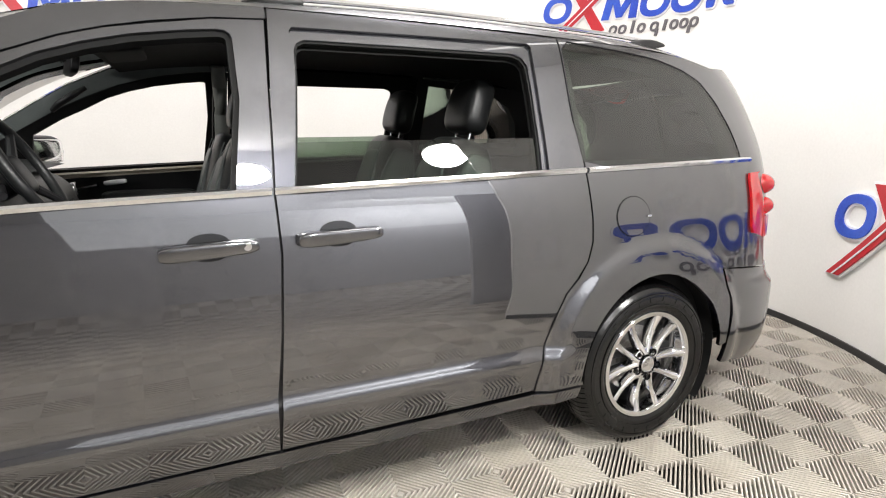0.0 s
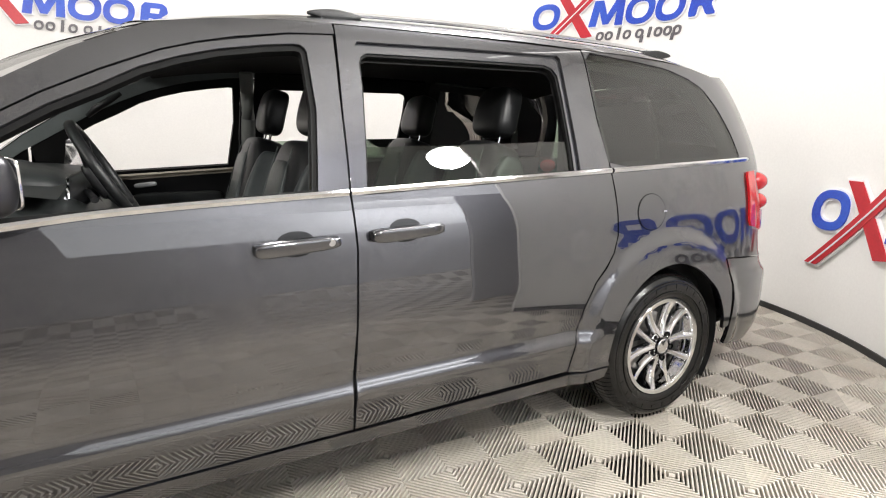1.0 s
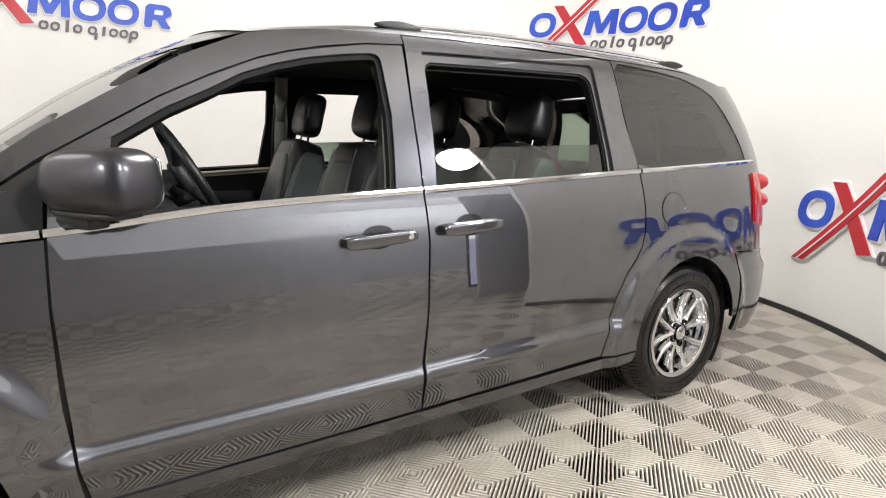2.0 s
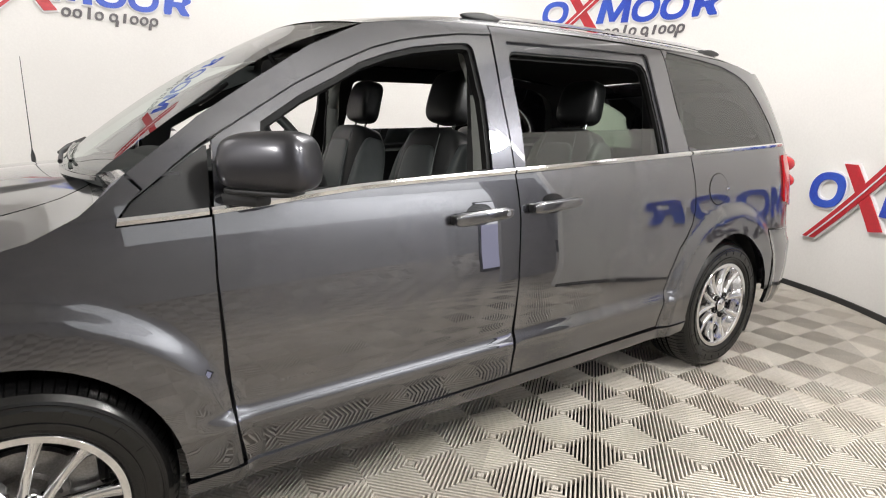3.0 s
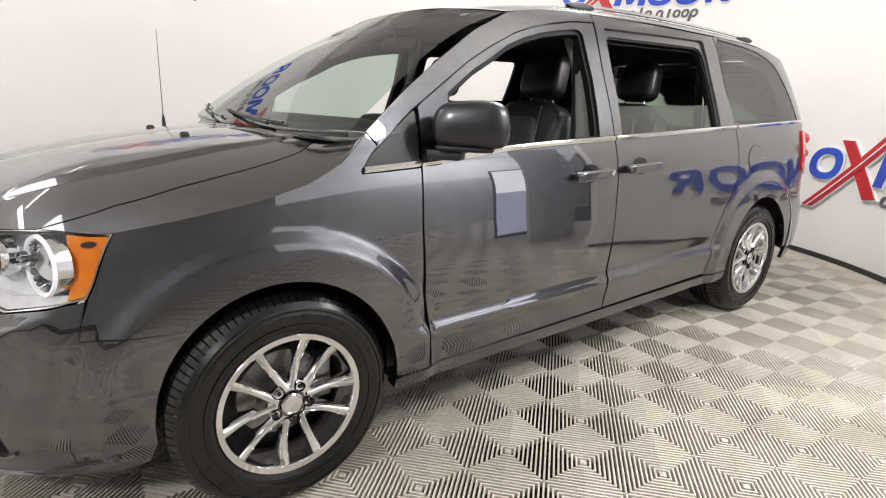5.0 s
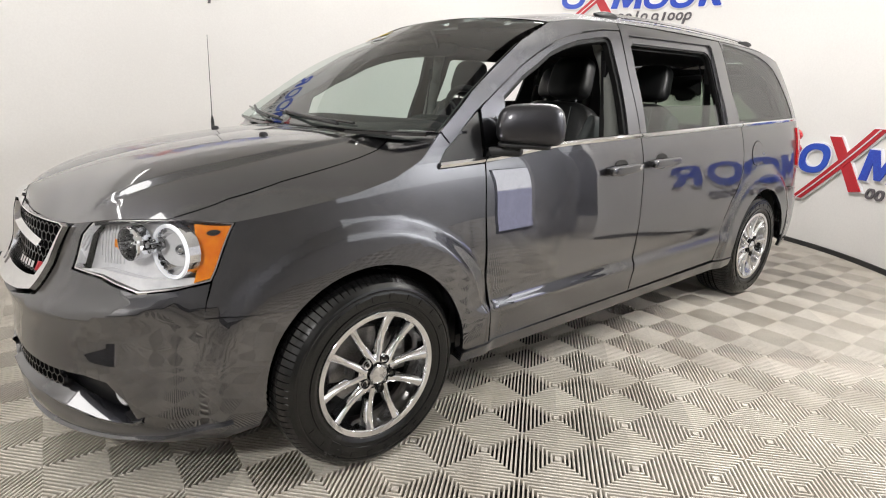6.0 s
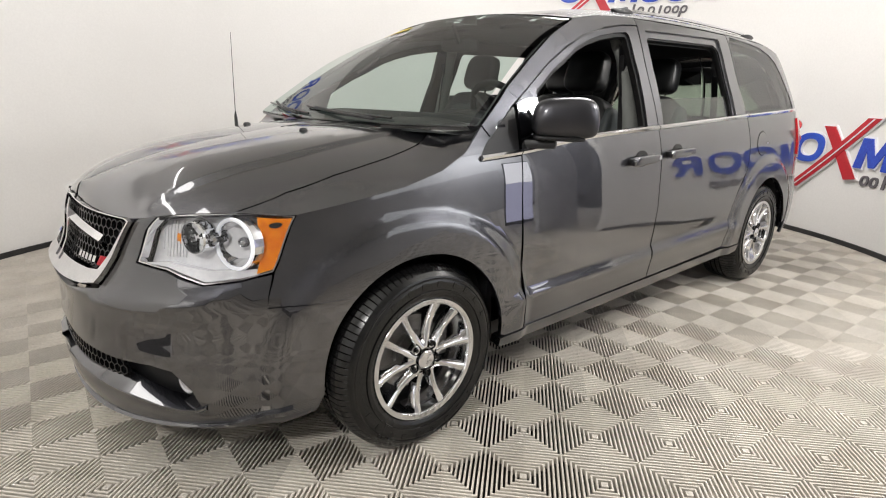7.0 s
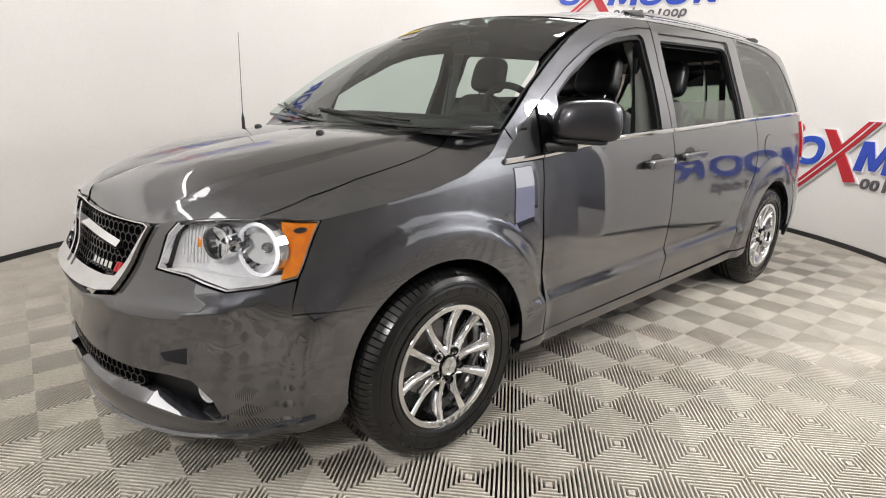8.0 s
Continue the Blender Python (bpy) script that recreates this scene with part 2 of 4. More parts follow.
def blob(size, m, e1=.35, e2=.35, shape=None, nu=28, nv=18):
    """A soft-cornered block (superellipsoid); shape(x, y, z) bends the unit form."""
    bm = bmesh.new()
    pw = lambda c, e: math.copysign(abs(c) ** e, c)
    rows = []
    for j in range(1, nv):
        f = -math.pi / 2 + math.pi * j / nv
        row = []
        for i in range(nu):
            g = 2 * math.pi * i / nu
            p = (pw(math.cos(f), e1) * pw(math.cos(g), e2), pw(math.cos(f), e1) * pw(math.sin(g), e2), pw(math.sin(f), e1))
            p = shape(*p) if shape else p
            row.append(bm.verts.new(m @ Vector([c * s / 2 for c, s in zip(p, size)])))
        rows.append(row)
    ends = []
    for z in (-1, 1):
        p = shape(0, 0, z) if shape else (0, 0, z)
        ends.append(bm.verts.new(m @ Vector([c * s / 2 for c, s in zip(p, size)])))
    for a, b in zip(rows, rows[1:]):
        for i in range(nu):
            bm.faces.new((a[i], a[(i + 1) % nu], b[(i + 1) % nu], b[i]))
    for i in range(nu):
        bm.faces.new((ends[0], rows[0][(i + 1) % nu], rows[0][i]))
        bm.faces.new((ends[1], rows[-1][i], rows[-1][(i + 1) % nu]))
    return bm


def lathe(profile, m, steps=72, start=0.0, turn=2 * math.pi):
    """Turns (radius, height) points about z."""
    bm = bmesh.new()
    full = turn > 6.28
    n = steps if full else steps + 1
    rings = [[bm.verts.new(m @ Vector((r * math.cos(start + turn * k / steps), r * math.sin(start + turn * k / steps), h))) for k in range(n)] for r, h in profile]
    for a, b in zip(rings, rings[1:]):
        for k in range(n if full else n - 1):
            bm.faces.new((a[k], a[(k + 1) % n], b[(k + 1) % n], b[k]))
    return bm


def soften(poly, times=2, cut=.25):
    """Rounds the corners of a closed outline."""
    for _ in range(times):
        out = []
        for (ax, ay), (bx, by) in zip(poly, poly[1:] + poly[:1]):
            out += [(ax + (bx - ax) * cut, ay + (by - ay) * cut), (bx - (bx - ax) * cut, by - (by - ay) * cut)]
        poly = out
    return poly


def dense(poly, step):
    out = []
    for (ax, ay), (bx, by) in zip(poly, poly[1:] + poly[:1]):
        n = max(1, int(math.hypot(bx - ax, by - ay) / step + .999))
        out += [(ax + (bx - ax) * k / n, ay + (by - ay) * k / n) for k in range(n)]
    return out


def inside(poly, pts):
    """Which points lie within an outline."""
    pts, odd = np.asarray(pts), np.zeros(len(pts), bool)
    for (ax, ay), (bx, by) in zip(poly, poly[1:] + poly[:1]):
        if ay == by:
            continue
        over = (ay > pts[:, 1]) != (by > pts[:, 1])
        odd ^= over & (pts[:, 0] < (bx - ax) * (pts[:, 1] - ay) / (by - ay) + ax)
    return odd


def facing(surface, a, b, outward):
    e = 1e-3
    da, db = surface(a + e, b) - surface(a - e, b), surface(a, b + e) - surface(a, b - e)
    n = np.cross(da, db)
    n /= np.linalg.norm(n, axis=-1, keepdims=True) + 1e-12
    return n * outward


def shrink(poly, by):
    """An outline drawn in (or out, if negative) by a distance."""
    turn = sum(ax * by_ - bx * ay for (ax, ay), (bx, by_) in zip(poly, poly[1:] + poly[:1]))
    out, n = [], len(poly)
    for i in range(n):
        (ax, ay), (px, py), (bx, by_) = poly[i - 1], poly[i], poly[(i + 1) % n]
        d1, d2 = Vector((px - ax, py - ay)).normalized(), Vector((bx - px, by_ - py)).normalized()
        n1, n2 = Vector((-d1.y, d1.x)), Vector((-d2.y, d2.x))
        v = (n1 + n2)
        v = v / max(v.length_squared / 2, .35)
        k = by if turn > 0 else -by
        out.append((px + v.x * k, py + v.y * k))
    return out


def skin(name, outline, surface, material, parent=None, holes=(), depth=.018, lift=0.0, step=.035, outward=1.0, label="",
         mirrored=False, square=(1.0, 1.0), free=None, folds=()):
    """A panel: an outline in a surface's own coordinates, laid on the surface, with turned-in edges. mirrored: the car's other side.
    square: how long one unit of each coordinate is."""
    sx, sy = square
    loops = [dense([(a * sx, b * sy) for a, b in poly], step) for poly in (outline, *holes)]
    lo, hi = np.min(loops[0], 0), np.max(loops[0], 0)
    ga, gb = np.meshgrid(np.arange(lo[0] + step / 2, hi[0], step), np.arange(lo[1] + step / 2, hi[1], step))
    pts = np.c_[ga.ravel(), gb.ravel()]
    keep = inside(loops[0], pts)
    for h in loops[1:]:
        keep &= ~inside(h, pts)
    lines = [np.array(l, float) * (sx, sy) for l in folds]
    edge = np.array([p for l in [*loops, *lines] for p in l])
    pts = pts[keep]
    if len(pts):
        near = np.array([np.min(((edge - p) ** 2).sum(1)) for p in pts])
        pts = pts[near > (step * .4) ** 2]
    flat, edges = [Vector(p) for p in edge], []
    start = 0
    for l in loops:
        edges += [(start + k, start + (k + 1) % len(l)) for k in range(len(l))]
        start += len(l)
    for l in lines:
        edges += [(start + k, start + k + 1) for k in range(len(l) - 1)]
        start += len(l)
    flat += [Vector(p) for p in pts]
    got = delaunay_2d_cdt(flat, edges, [], 0, 1e-6)
    v2 = np.array([tuple(v) for v in got[0]])
    tris = np.array([f for f in got[2] if len(f) == 3])
    mid = v2[tris].mean(1)
    ok = inside(loops[0], mid)
    for h in loops[1:]:
        ok &= ~inside(h, mid)
    tris = tris[ok]
    a, b = v2[:, 0] / sx, v2[:, 1] / sy
    n = facing(surface, a, b, outward)
    p = surface(a, b) + n * lift
    f = tris.copy()
    up = np.cross(p[f[:, 1]] - p[f[:, 0]], p[f[:, 2]] - p[f[:, 0]])
    swap = (up * n[f[:, 0]]).sum(1) < 0
    f[swap] = f[swap][:, ::-1]
    verts, normals, faces = list(p), list(n), [tuple(int(i) for i in t) for t in f]
    if depth:
        count = {}
        for t in faces:
            for i in range(3):
                e = (t[i], t[(i + 1) % 3])
                count[e] = count.get(e, 0) + 1
        for (i, j) in [e for e in count if (e[1], e[0]) not in count]:
            if free and free(a[i], b[i]) and free(a[j], b[j]):
                continue
            side = np.cross(p[j] - p[i], n[i])
            side /= np.linalg.norm(side) + 1e-12
            k = len(verts)
            verts += [p[i], p[j], p[j] - n[j] * depth, p[i] - n[i] * depth]
            normals += [side] * 4
            faces.append((k + 1, k, k + 3, k + 2))
    if mirrored:
        verts = [(v[0], 2 * YC - v[1], v[2]) for v in verts]
        normals = [(v[0], -v[1], v[2]) for v in normals]
        faces = [t[::-1] for t in faces]
    return part(name, verts, faces, material, parent, label, normals)


def sheet(name, surface, us, vs, material, parent=None, label="", outward=1.0, lift=0.0):
    """A whole surface patch on a grid."""
    u, v = np.meshgrid(us, vs)
    n = facing(surface, u, v, outward).reshape(-1, 3)
    p = surface(u, v).reshape(-1, 3) + n * lift
    w = len(us)
    faces = []
    for j in range(len(vs) - 1):
        for i in range(w - 1):
            q = (j * w + i, j * w + i + 1, (j + 1) * w + i + 1, (j + 1) * w + i)
            up = np.cross(p[q[1]] - p[q[0]], p[q[3]] - p[q[0]])
            faces.append(q if up @ n[q[0]] >= 0 else q[::-1])
    return part(name, p, faces, material, parent, label, n)


def ribbon(surface, a, b, width, lift, thick, outward=1.0, n=60):
    """A strip standing proud of a surface along a line a(k), b(k), k from 0 to 1, width up its second coordinate."""
    bm = bmesh.new()
    rows = []
    for k in np.linspace(0, 1, n):
        u, v = a(k), b(k)
        w = width(k) if callable(width) else width
        p, nn = surface(u, v), facing(surface, u, v, outward)
        q = surface(u, v + w)
        rows.append([bm.verts.new(c) for c in (p + nn * (lift - thick), p + nn * lift, (p + q) / 2 + nn * (lift + thick * .55), q + nn * lift, q + nn * (lift - thick))])
    for r, s in zip(rows, rows[1:]):
        for i in range(4):
            bm.faces.new((r[i], r[i + 1], s[i + 1], s[i]))
    bm.faces.new(rows[0])
    bm.faces.new(rows[-1][::-1])
    bmesh.ops.recalc_face_normals(bm, faces=bm.faces[:])
    return bm


def flipped(bm):
    """The same form on the car's other side."""
    other = bm.copy()
    for v in other.verts:
        v.co.y = 2 * YC - v.co.y
    bmesh.ops.reverse_faces(other, faces=other.faces[:])
    return other


# ---- the room ----
CX, CY, EA, EB = 1.4, .55, 3.95, 3.25
TURN_ = np.radians(np.linspace(205, -62, 1201))
WX, WY = CX + EA * np.cos(TURN_), CY + EB * np.sin(TURN_)
ALONG = np.r_[0, np.cumsum(np.hypot(np.diff(WX), np.diff(WY)))]
SHIFT = float(np.interp(-math.pi / 2, -TURN_, ALONG)) - 5.6682


def wall_at(along, z):
    """The round wall's face, by metres along it and height."""
    f = np.interp(np.asarray(along, float) + SHIFT, ALONG, TURN_)
    return np.stack([CX + EA * np.cos(f), CY + EB * np.sin(f), np.asarray(z, float) + 0 * f], -1)


def curved_slab(name, near, far, low, high, material, label, n=160):
    verts, faces = [], []
    for k in range(n + 1):
        f = math.radians(205 - 267 * k / n)
        for e, z in ((near, low), (near, high), (far, high), (far, low)):
            verts.append((CX + (EA + e) * math.cos(f), CY + (EB + e) * math.sin(f), z))
    for k in range(n):
        for i in range(4):
            a, b = 4 * k + i, 4 * k + (i + 1) % 4
            faces.append((a, a + 4, b + 4, b))
    faces += [(0, 1, 2, 3), (4 * n + 3, 4 * n + 2, 4 * n + 1, 4 * n)]
    ob = part(name, verts, faces, material)
    ob.data.set_sharp_from_angle(angle=radians(40))
    return tagged(ob, label, kind="structure")


def slab(name, low, high, material, label):
    bm = bmesh.new()
    c = [(a + b) / 2 for a, b in zip(low, high)]
    box(bm, [b - a for a, b in zip(low, high)], Matrix.Translation(c))
    return tagged(bpart(name, bm, material), label, kind="structure")


curved_slab("wall_round", 0, .12, 0, CEIL, WALL, "curved white painted wall round the studio floor")
curved_slab("baseboard", -.012, -.001, 0, .045, BASE, "low black baseboard along the white wall")
slab("ceiling", (-7, -6.6, CEIL), (8.5, 6, CEIL + .1), CEILING, "plain pale ceiling over the studio")
slab("wall_hall", (-7, -6.7, 0), (8.5, -6.55, CEIL), HALL_WALL, "light wall at the back of the hall")
slab("wall_west", (-7.1, -6.6, 0), (-7, 6, CEIL), HALL_WALL, "light end wall of the hall")
slab("wall_east", (8.5, -6.6, 0), (8.6, 6, CEIL), DARK_WALL, "dark end wall of the hall")
slab("wall_north", (-7, 6, 0), (8.5, 6.1, CEIL), DARK_WALL, "dark wall behind the round studio")
floor = slab("floor", (-7, -6.6, -.1), (8.5, 6, -.027), UNDER, "ribbed beige plastic tiles over a dark underfloor")

# what the car's side mirrors: a round lamp and a tall lit panel
# the third dish is made up to carry the added floor light
for at in ((3.2, -2.5, 2.65), (-2.4, -2.25, 2.55), (1.8, -3.3, 2.85)):
    lamp = thing("dish_lamp", "round white studio lamp hung from the ceiling", "lamp", group="studio lamps")
    aim = look(at, (1.5, 0, .6))
    bpart("diffuser", lathe([(.0001, -.005), (.10, -.007), (.18, 0)], aim, 40), LAMP_FACE, lamp)
    bpart("shade", lathe([(.18, -.004), (.19, .0), (.185, .03), (.12, .10), (.05, .14), (.0001, .14)], aim, 40), BLACK, lamp)
    back = aim @ Vector((0, 0, .13))
    bpart("rod", tube(bmesh.new(), [back, (back.x, back.y, CEIL)], .012), BLACK, lamp)
panel = thing("light_panel", "tall lit panel standing behind a grey board", "panel")
for name, material, low, high in (("upper_field", SCREEN_A, .85, 1.78), ("lower_field", SCREEN_B, .06, .846)):
    bpart(name, box(bmesh.new(), (.75, .012, high - low), pose(4.83, -4.9, (low + high) / 2)), material, panel)
bpart("stand", box(bmesh.new(), (.79, .04, 1.82), pose(4.83, -4.93, .91), .01), BLACK, panel)
# added board out of view, blocks the panel's reflection from some angles
bm = box(bmesh.new(), (.72, .05, 2.2), pose(3.88, -3.4, 1.1), .01)
slab_ = bpart("partition", bm, mat("blocking_board", (.62, .62, .64), .6, 0, (.57, .57, .59), 2, 60, .5))
tagged(slab_, "added grey board that blocks the lit panel from some angles", "partition")


# ---- signs on the wall ----
def ring_outline(cx, cy, rx, ry, slant, n=40, e=.85):
    out = []
    for k in range(n):
        c, s = math.cos(2 * math.pi * k / n), math.sin(2 * math.pi * k / n)
        x, y = rx * math.copysign(abs(c) ** e, c), ry * math.copysign(abs(s) ** e, s)
        out.append((cx + x + y * slant, cy + y))
    return out


def wall_sign(along, base, tilt, size):
    sign = thing("wall_sign", "raised blue and red sign with grey bars on white wall", "sign", group="signs on the wall")
    c, s = size * math.cos(math.radians(tilt)), size * math.sin(math.radians(tilt))
    place = lambda poly: [(along + c * x - s * y, base + s * x + c * y) for x, y in poly]

    def piece(name, outline, material, holes=(), lift=.03, rim=.013):
        ob = skin(name, place(outline), wall_at, material, sign, [place(h) for h in holes], .014, lift, .03)
        if rim:
            skin("white_edge", place(shrink(outline, -rim)), wall_at, WHITE_EDGE, ob, [place(shrink(h, rim)) for h in holes if len(h) > 5], .02, lift - .01, .03)

    for cx in (.155, 1.185, 1.50):
        piece("ring", ring_outline(cx, .125, .15, .132, .16), BLUE_SIGN, [ring_outline(cx, .125, .088, .078, .16)])
    piece("long_bar", [(.00, -.245), (.10, -.245), (.83, .41), (.70, .41)], RED_SIGN, lift=.036)
    piece("short_bar", [(.275, .325), (.385, .325), (.685, -.095), (.57, -.115)], RED_SIGN, lift=.033)
    piece("bright_line", [(.045, -.245), (.058, -.245), (.775, .405), (.76, .405)], WHITE_EDGE, lift=.042, rim=0)
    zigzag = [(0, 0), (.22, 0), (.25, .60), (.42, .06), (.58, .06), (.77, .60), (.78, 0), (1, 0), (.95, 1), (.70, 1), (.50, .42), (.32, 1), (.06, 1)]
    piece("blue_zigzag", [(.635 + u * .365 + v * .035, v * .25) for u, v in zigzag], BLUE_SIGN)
    piece("blue_tag", soften([(1.685, 0), (1.765, 0), (1.782, .085), (1.825, .085), (1.87, 0), (1.965, 0), (1.905, .10), (1.985, .15), (1.975, .22), (1.93, .25), (1.73, .25)], 1, .15), BLUE_SIGN, [[(1.80, .14), (1.89, .14), (1.905, .195), (1.812, .195)]])
    for k in range(9):
        x = .765 + k * .098 + (.035 if k > 3 else 0)
        if k in (2, 5):
            piece("grey_bar", [(x - .014, -.14), (x + .012, -.14), (x + .03, -.045 + .02 * (k == 2)), (x + .004, -.045 + .02 * (k == 2))], GREY_SIGN, lift=.016, rim=0)
            continue
        piece("grey_ring", ring_outline(x, -.097, .041, .044, .16, 28), GREY_SIGN, [ring_outline(x, -.097, .022, .025, .16, 20)], lift=.016, rim=0)
        if k in (4, 8):
            dx = .022 if k == 4 else -.048
            piece("grey_tail", [(x + dx - .014, -.185), (x + dx + .012, -.185), (x + dx + .024, -.12), (x + dx - .002, -.12)], GREY_SIGN, lift=.018, rim=0)
    return sign


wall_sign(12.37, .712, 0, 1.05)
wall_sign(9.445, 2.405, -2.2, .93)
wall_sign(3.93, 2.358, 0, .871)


# ---- the car's lines ----
BELT = curve([(0.24, 1.068), (0.506, 1.08), (0.948, 1.118), (1.587, 1.14), (2.724, 1.177), (3.629, 1.205)])
CANT = curve([(1.061, 1.649), (1.306, 1.684), (1.601, 1.699), (2.197, 1.706), (2.78, 1.696), (3.264, 1.677), (3.657, 1.621)])
SPINE = curve([(1.06, 1.702), (1.6, 1.765), (2.3, 1.784), (3.0, 1.772), (3.35, 1.740), (3.72, 1.655)])
PILLAR_X = curve([(1.193, .247), (1.321, .470), (1.449, .672), (1.559, .860), (1.649, 1.061)])


def along_x(x, z):
    """The panel coordinate of the front quarter at a place along the car."""
    k = (X0 - x) / (X0 - float(NOSE(z)))
    return SF + float(np.interp(-k, -FX, LF)) if x < X0 else x


def roof_at(s, a):
    s, a = np.asarray(s, float), np.asarray(a, float)
    e = shell(s, CANT(s))
    bow = (1 - np.abs(a) ** 2.2)
    shift = np.interp(s, [1.06, 1.7, 3.0, 3.72], [-.09, 0, 0, .16])
    return np.stack([e[..., 0] + shift * bow, YC - (e[..., 1] - YC) * a, e[..., 2] + (SPINE(s) - e[..., 2]) * (1 - np.abs(a) ** np.interp(s, [1.06, 1.5], [2.3, 5.5]))], -1)


def screen_at(a, b):
    """The windscreen: a across (-1 the driver's side), b from its foot to its top."""
    a, b = np.asarray(a, float), np.asarray(b, float)
    z = 1.190 + (1.649 - 1.190) * b
    x, w = PILLAR_X(z), WIDTH(z) - .012
    xc, zc = .17 + .80 * b, 1.178 + .524 * b
    k = 1 - np.abs(a) ** 2.1
    swell = .030 * np.sin(np.pi * b)
    return np.stack([x + (xc - x) * k - swell * .6, YC + (w + YC) * a, z + (zc - z) * k + swell], -1)


def arch(cx, start, stop, n=22, rx=.375, rz=.405, grow=0.0):
    out = []
    for k in range(n + 1):
        f = math.radians(start + (stop - start) * k / n)
        x, z = cx + (rx + grow) * math.cos(f), .36 + (rz + grow) * math.sin(f)
        out.append((along_x(x, z), z))
    return out


van = thing("minivan", "dark grey metallic minivan with chrome wheels parked on ribbed tiles", "van")

FD = [(0.506, 1.074), (0.499, 0.905), (0.506, 0.64), (0.513, 0.477), (0.535, 0.346), (1.552, 0.352), (1.552, 0.499), (1.573, 0.721), (1.587, 0.971),
      (1.58, 1.143), (1.594, 1.399), (1.608, 1.656), (1.461, 1.646), (1.299, 1.618), (1.187, 1.596), (1.082, 1.565), (0.934, 1.502), (0.794, 1.434), (0.549, 1.29), (0.528, 1.274)]
FW = [(0.626, 1.112), (0.668, 1.324), (0.808, 1.409), (0.92, 1.462), (1.026, 1.518), (1.131, 1.555), (1.243, 1.584), (1.376, 1.606), (1.470, 1.617), (1.492, 1.615), (1.505, 1.606), (1.511, 1.592), (1.514, 1.412), (1.478, 1.150)]
SD = [(1.587, 1.143), (1.594, 0.971), (1.58, 0.721), (1.566, 0.499), (1.559, 0.352), (2.492, 0.361), (2.52, 0.508), (2.562, 0.627), (2.618, 0.733), (2.674, 0.79), (2.717, 0.846), (2.738, 0.918),
      (2.738, 1.005), (2.724, 1.215), (2.71, 1.377), (2.717, 1.69), (2.394, 1.696), (2.001, 1.699), (1.622, 1.696), (1.601, 1.399)]
SR_ = [(1.637, 1.140), (1.666, 1.36), (1.680, 1.628), (1.690, 1.643), (2.10, 1.652), (2.570, 1.658), (2.584, 1.644), (2.578, 1.45), (2.562, 1.175)]
SW = [(1.643, 1.145), (1.664, 1.312), (1.686, 1.49), (1.690, 1.575), (1.700, 1.598), (1.724, 1.611), (2.07, 1.616), (2.50, 1.620), (2.538, 1.608), (2.558, 1.58), (2.559, 1.48), (2.549, 1.32), (2.538, 1.178)]
QW = soften([(2.730, 1.686), (3.04, 1.663), (3.25, 1.639), (3.40, 1.603), (3.495, 1.560), (3.560, 1.47), (3.598, 1.36), (3.618, 1.24), (3.606, 1.214), (2.724, 1.200), (2.717, 1.377)], 1, .12)
QUARTER = [(2.499, 0.352)] + [(2.717, 0.349)] + arch(3.078, 178, 4) + [(3.488, 0.396), (3.488, 0.536), (3.46, 0.749), (3.832, 0.718), (3.811, 0.84), (3.762, 0.983), (3.706, 1.159), (3.734, 1.184), (3.741, 1.29), (3.748, 1.437), (3.699, 1.584), (3.636, 1.624),
           (3.46, 1.656), (3.264, 1.671), (2.983, 1.687), (2.724, 1.693), (2.717, 1.377), (2.731, 1.215), (2.745, 1.005), (2.745, 0.918), (2.724, 0.846), (2.681, 0.783), (2.625, 0.73), (2.569, 0.624), (2.527, 0.511)]
FENDER = [(0.499, 1.074), (0.247, 1.065), (0.247, 1.083), (0.275, 1.124), (0.303, 1.152), (0.254, 1.19), (0.163, 1.102), (0.057, 1.046), (-0.097, 1.002), (-0.293, 0.965), (-0.455, 0.937), (-0.483, 0.852), (-0.511, 0.761), (-0.511, 0.6475)]
FENDER += arch(0, 132.6, 0) + [(0.408, 0.349), (0.52, 0.349), (0.506, 0.477), (0.492, 0.64), (0.492, 0.905)]
PILLAR = [(0.261, 1.196), (0.31, 1.155), (0.282, 1.13), (0.401, 1.212), (0.549, 1.296), (0.794, 1.44), (0.934, 1.509), (1.082, 1.571), (1.187, 1.602), (1.299, 1.627), (1.461, 1.652), (1.615, 1.662), (1.615, 1.699),
          (1.454, 1.693), (1.306, 1.684), (1.18, 1.668), (1.061, 1.646), (0.864, 1.559), (0.675, 1.446), (0.471, 1.318)]
SAIL = [(0.254, 1.083), (0.499, 1.096), (0.513, 1.262), (0.506, 1.262), (0.401, 1.205), (0.282, 1.124)]
ROCKER = [(.372, .308), (.374, .345), (2.702, .346), (2.69, .302), (2.6, .294), (1.5, .290), (.6, .294)]


def both(make):
    """Builds a part for the driver's side and for the far side."""
    return make(False), make(True)


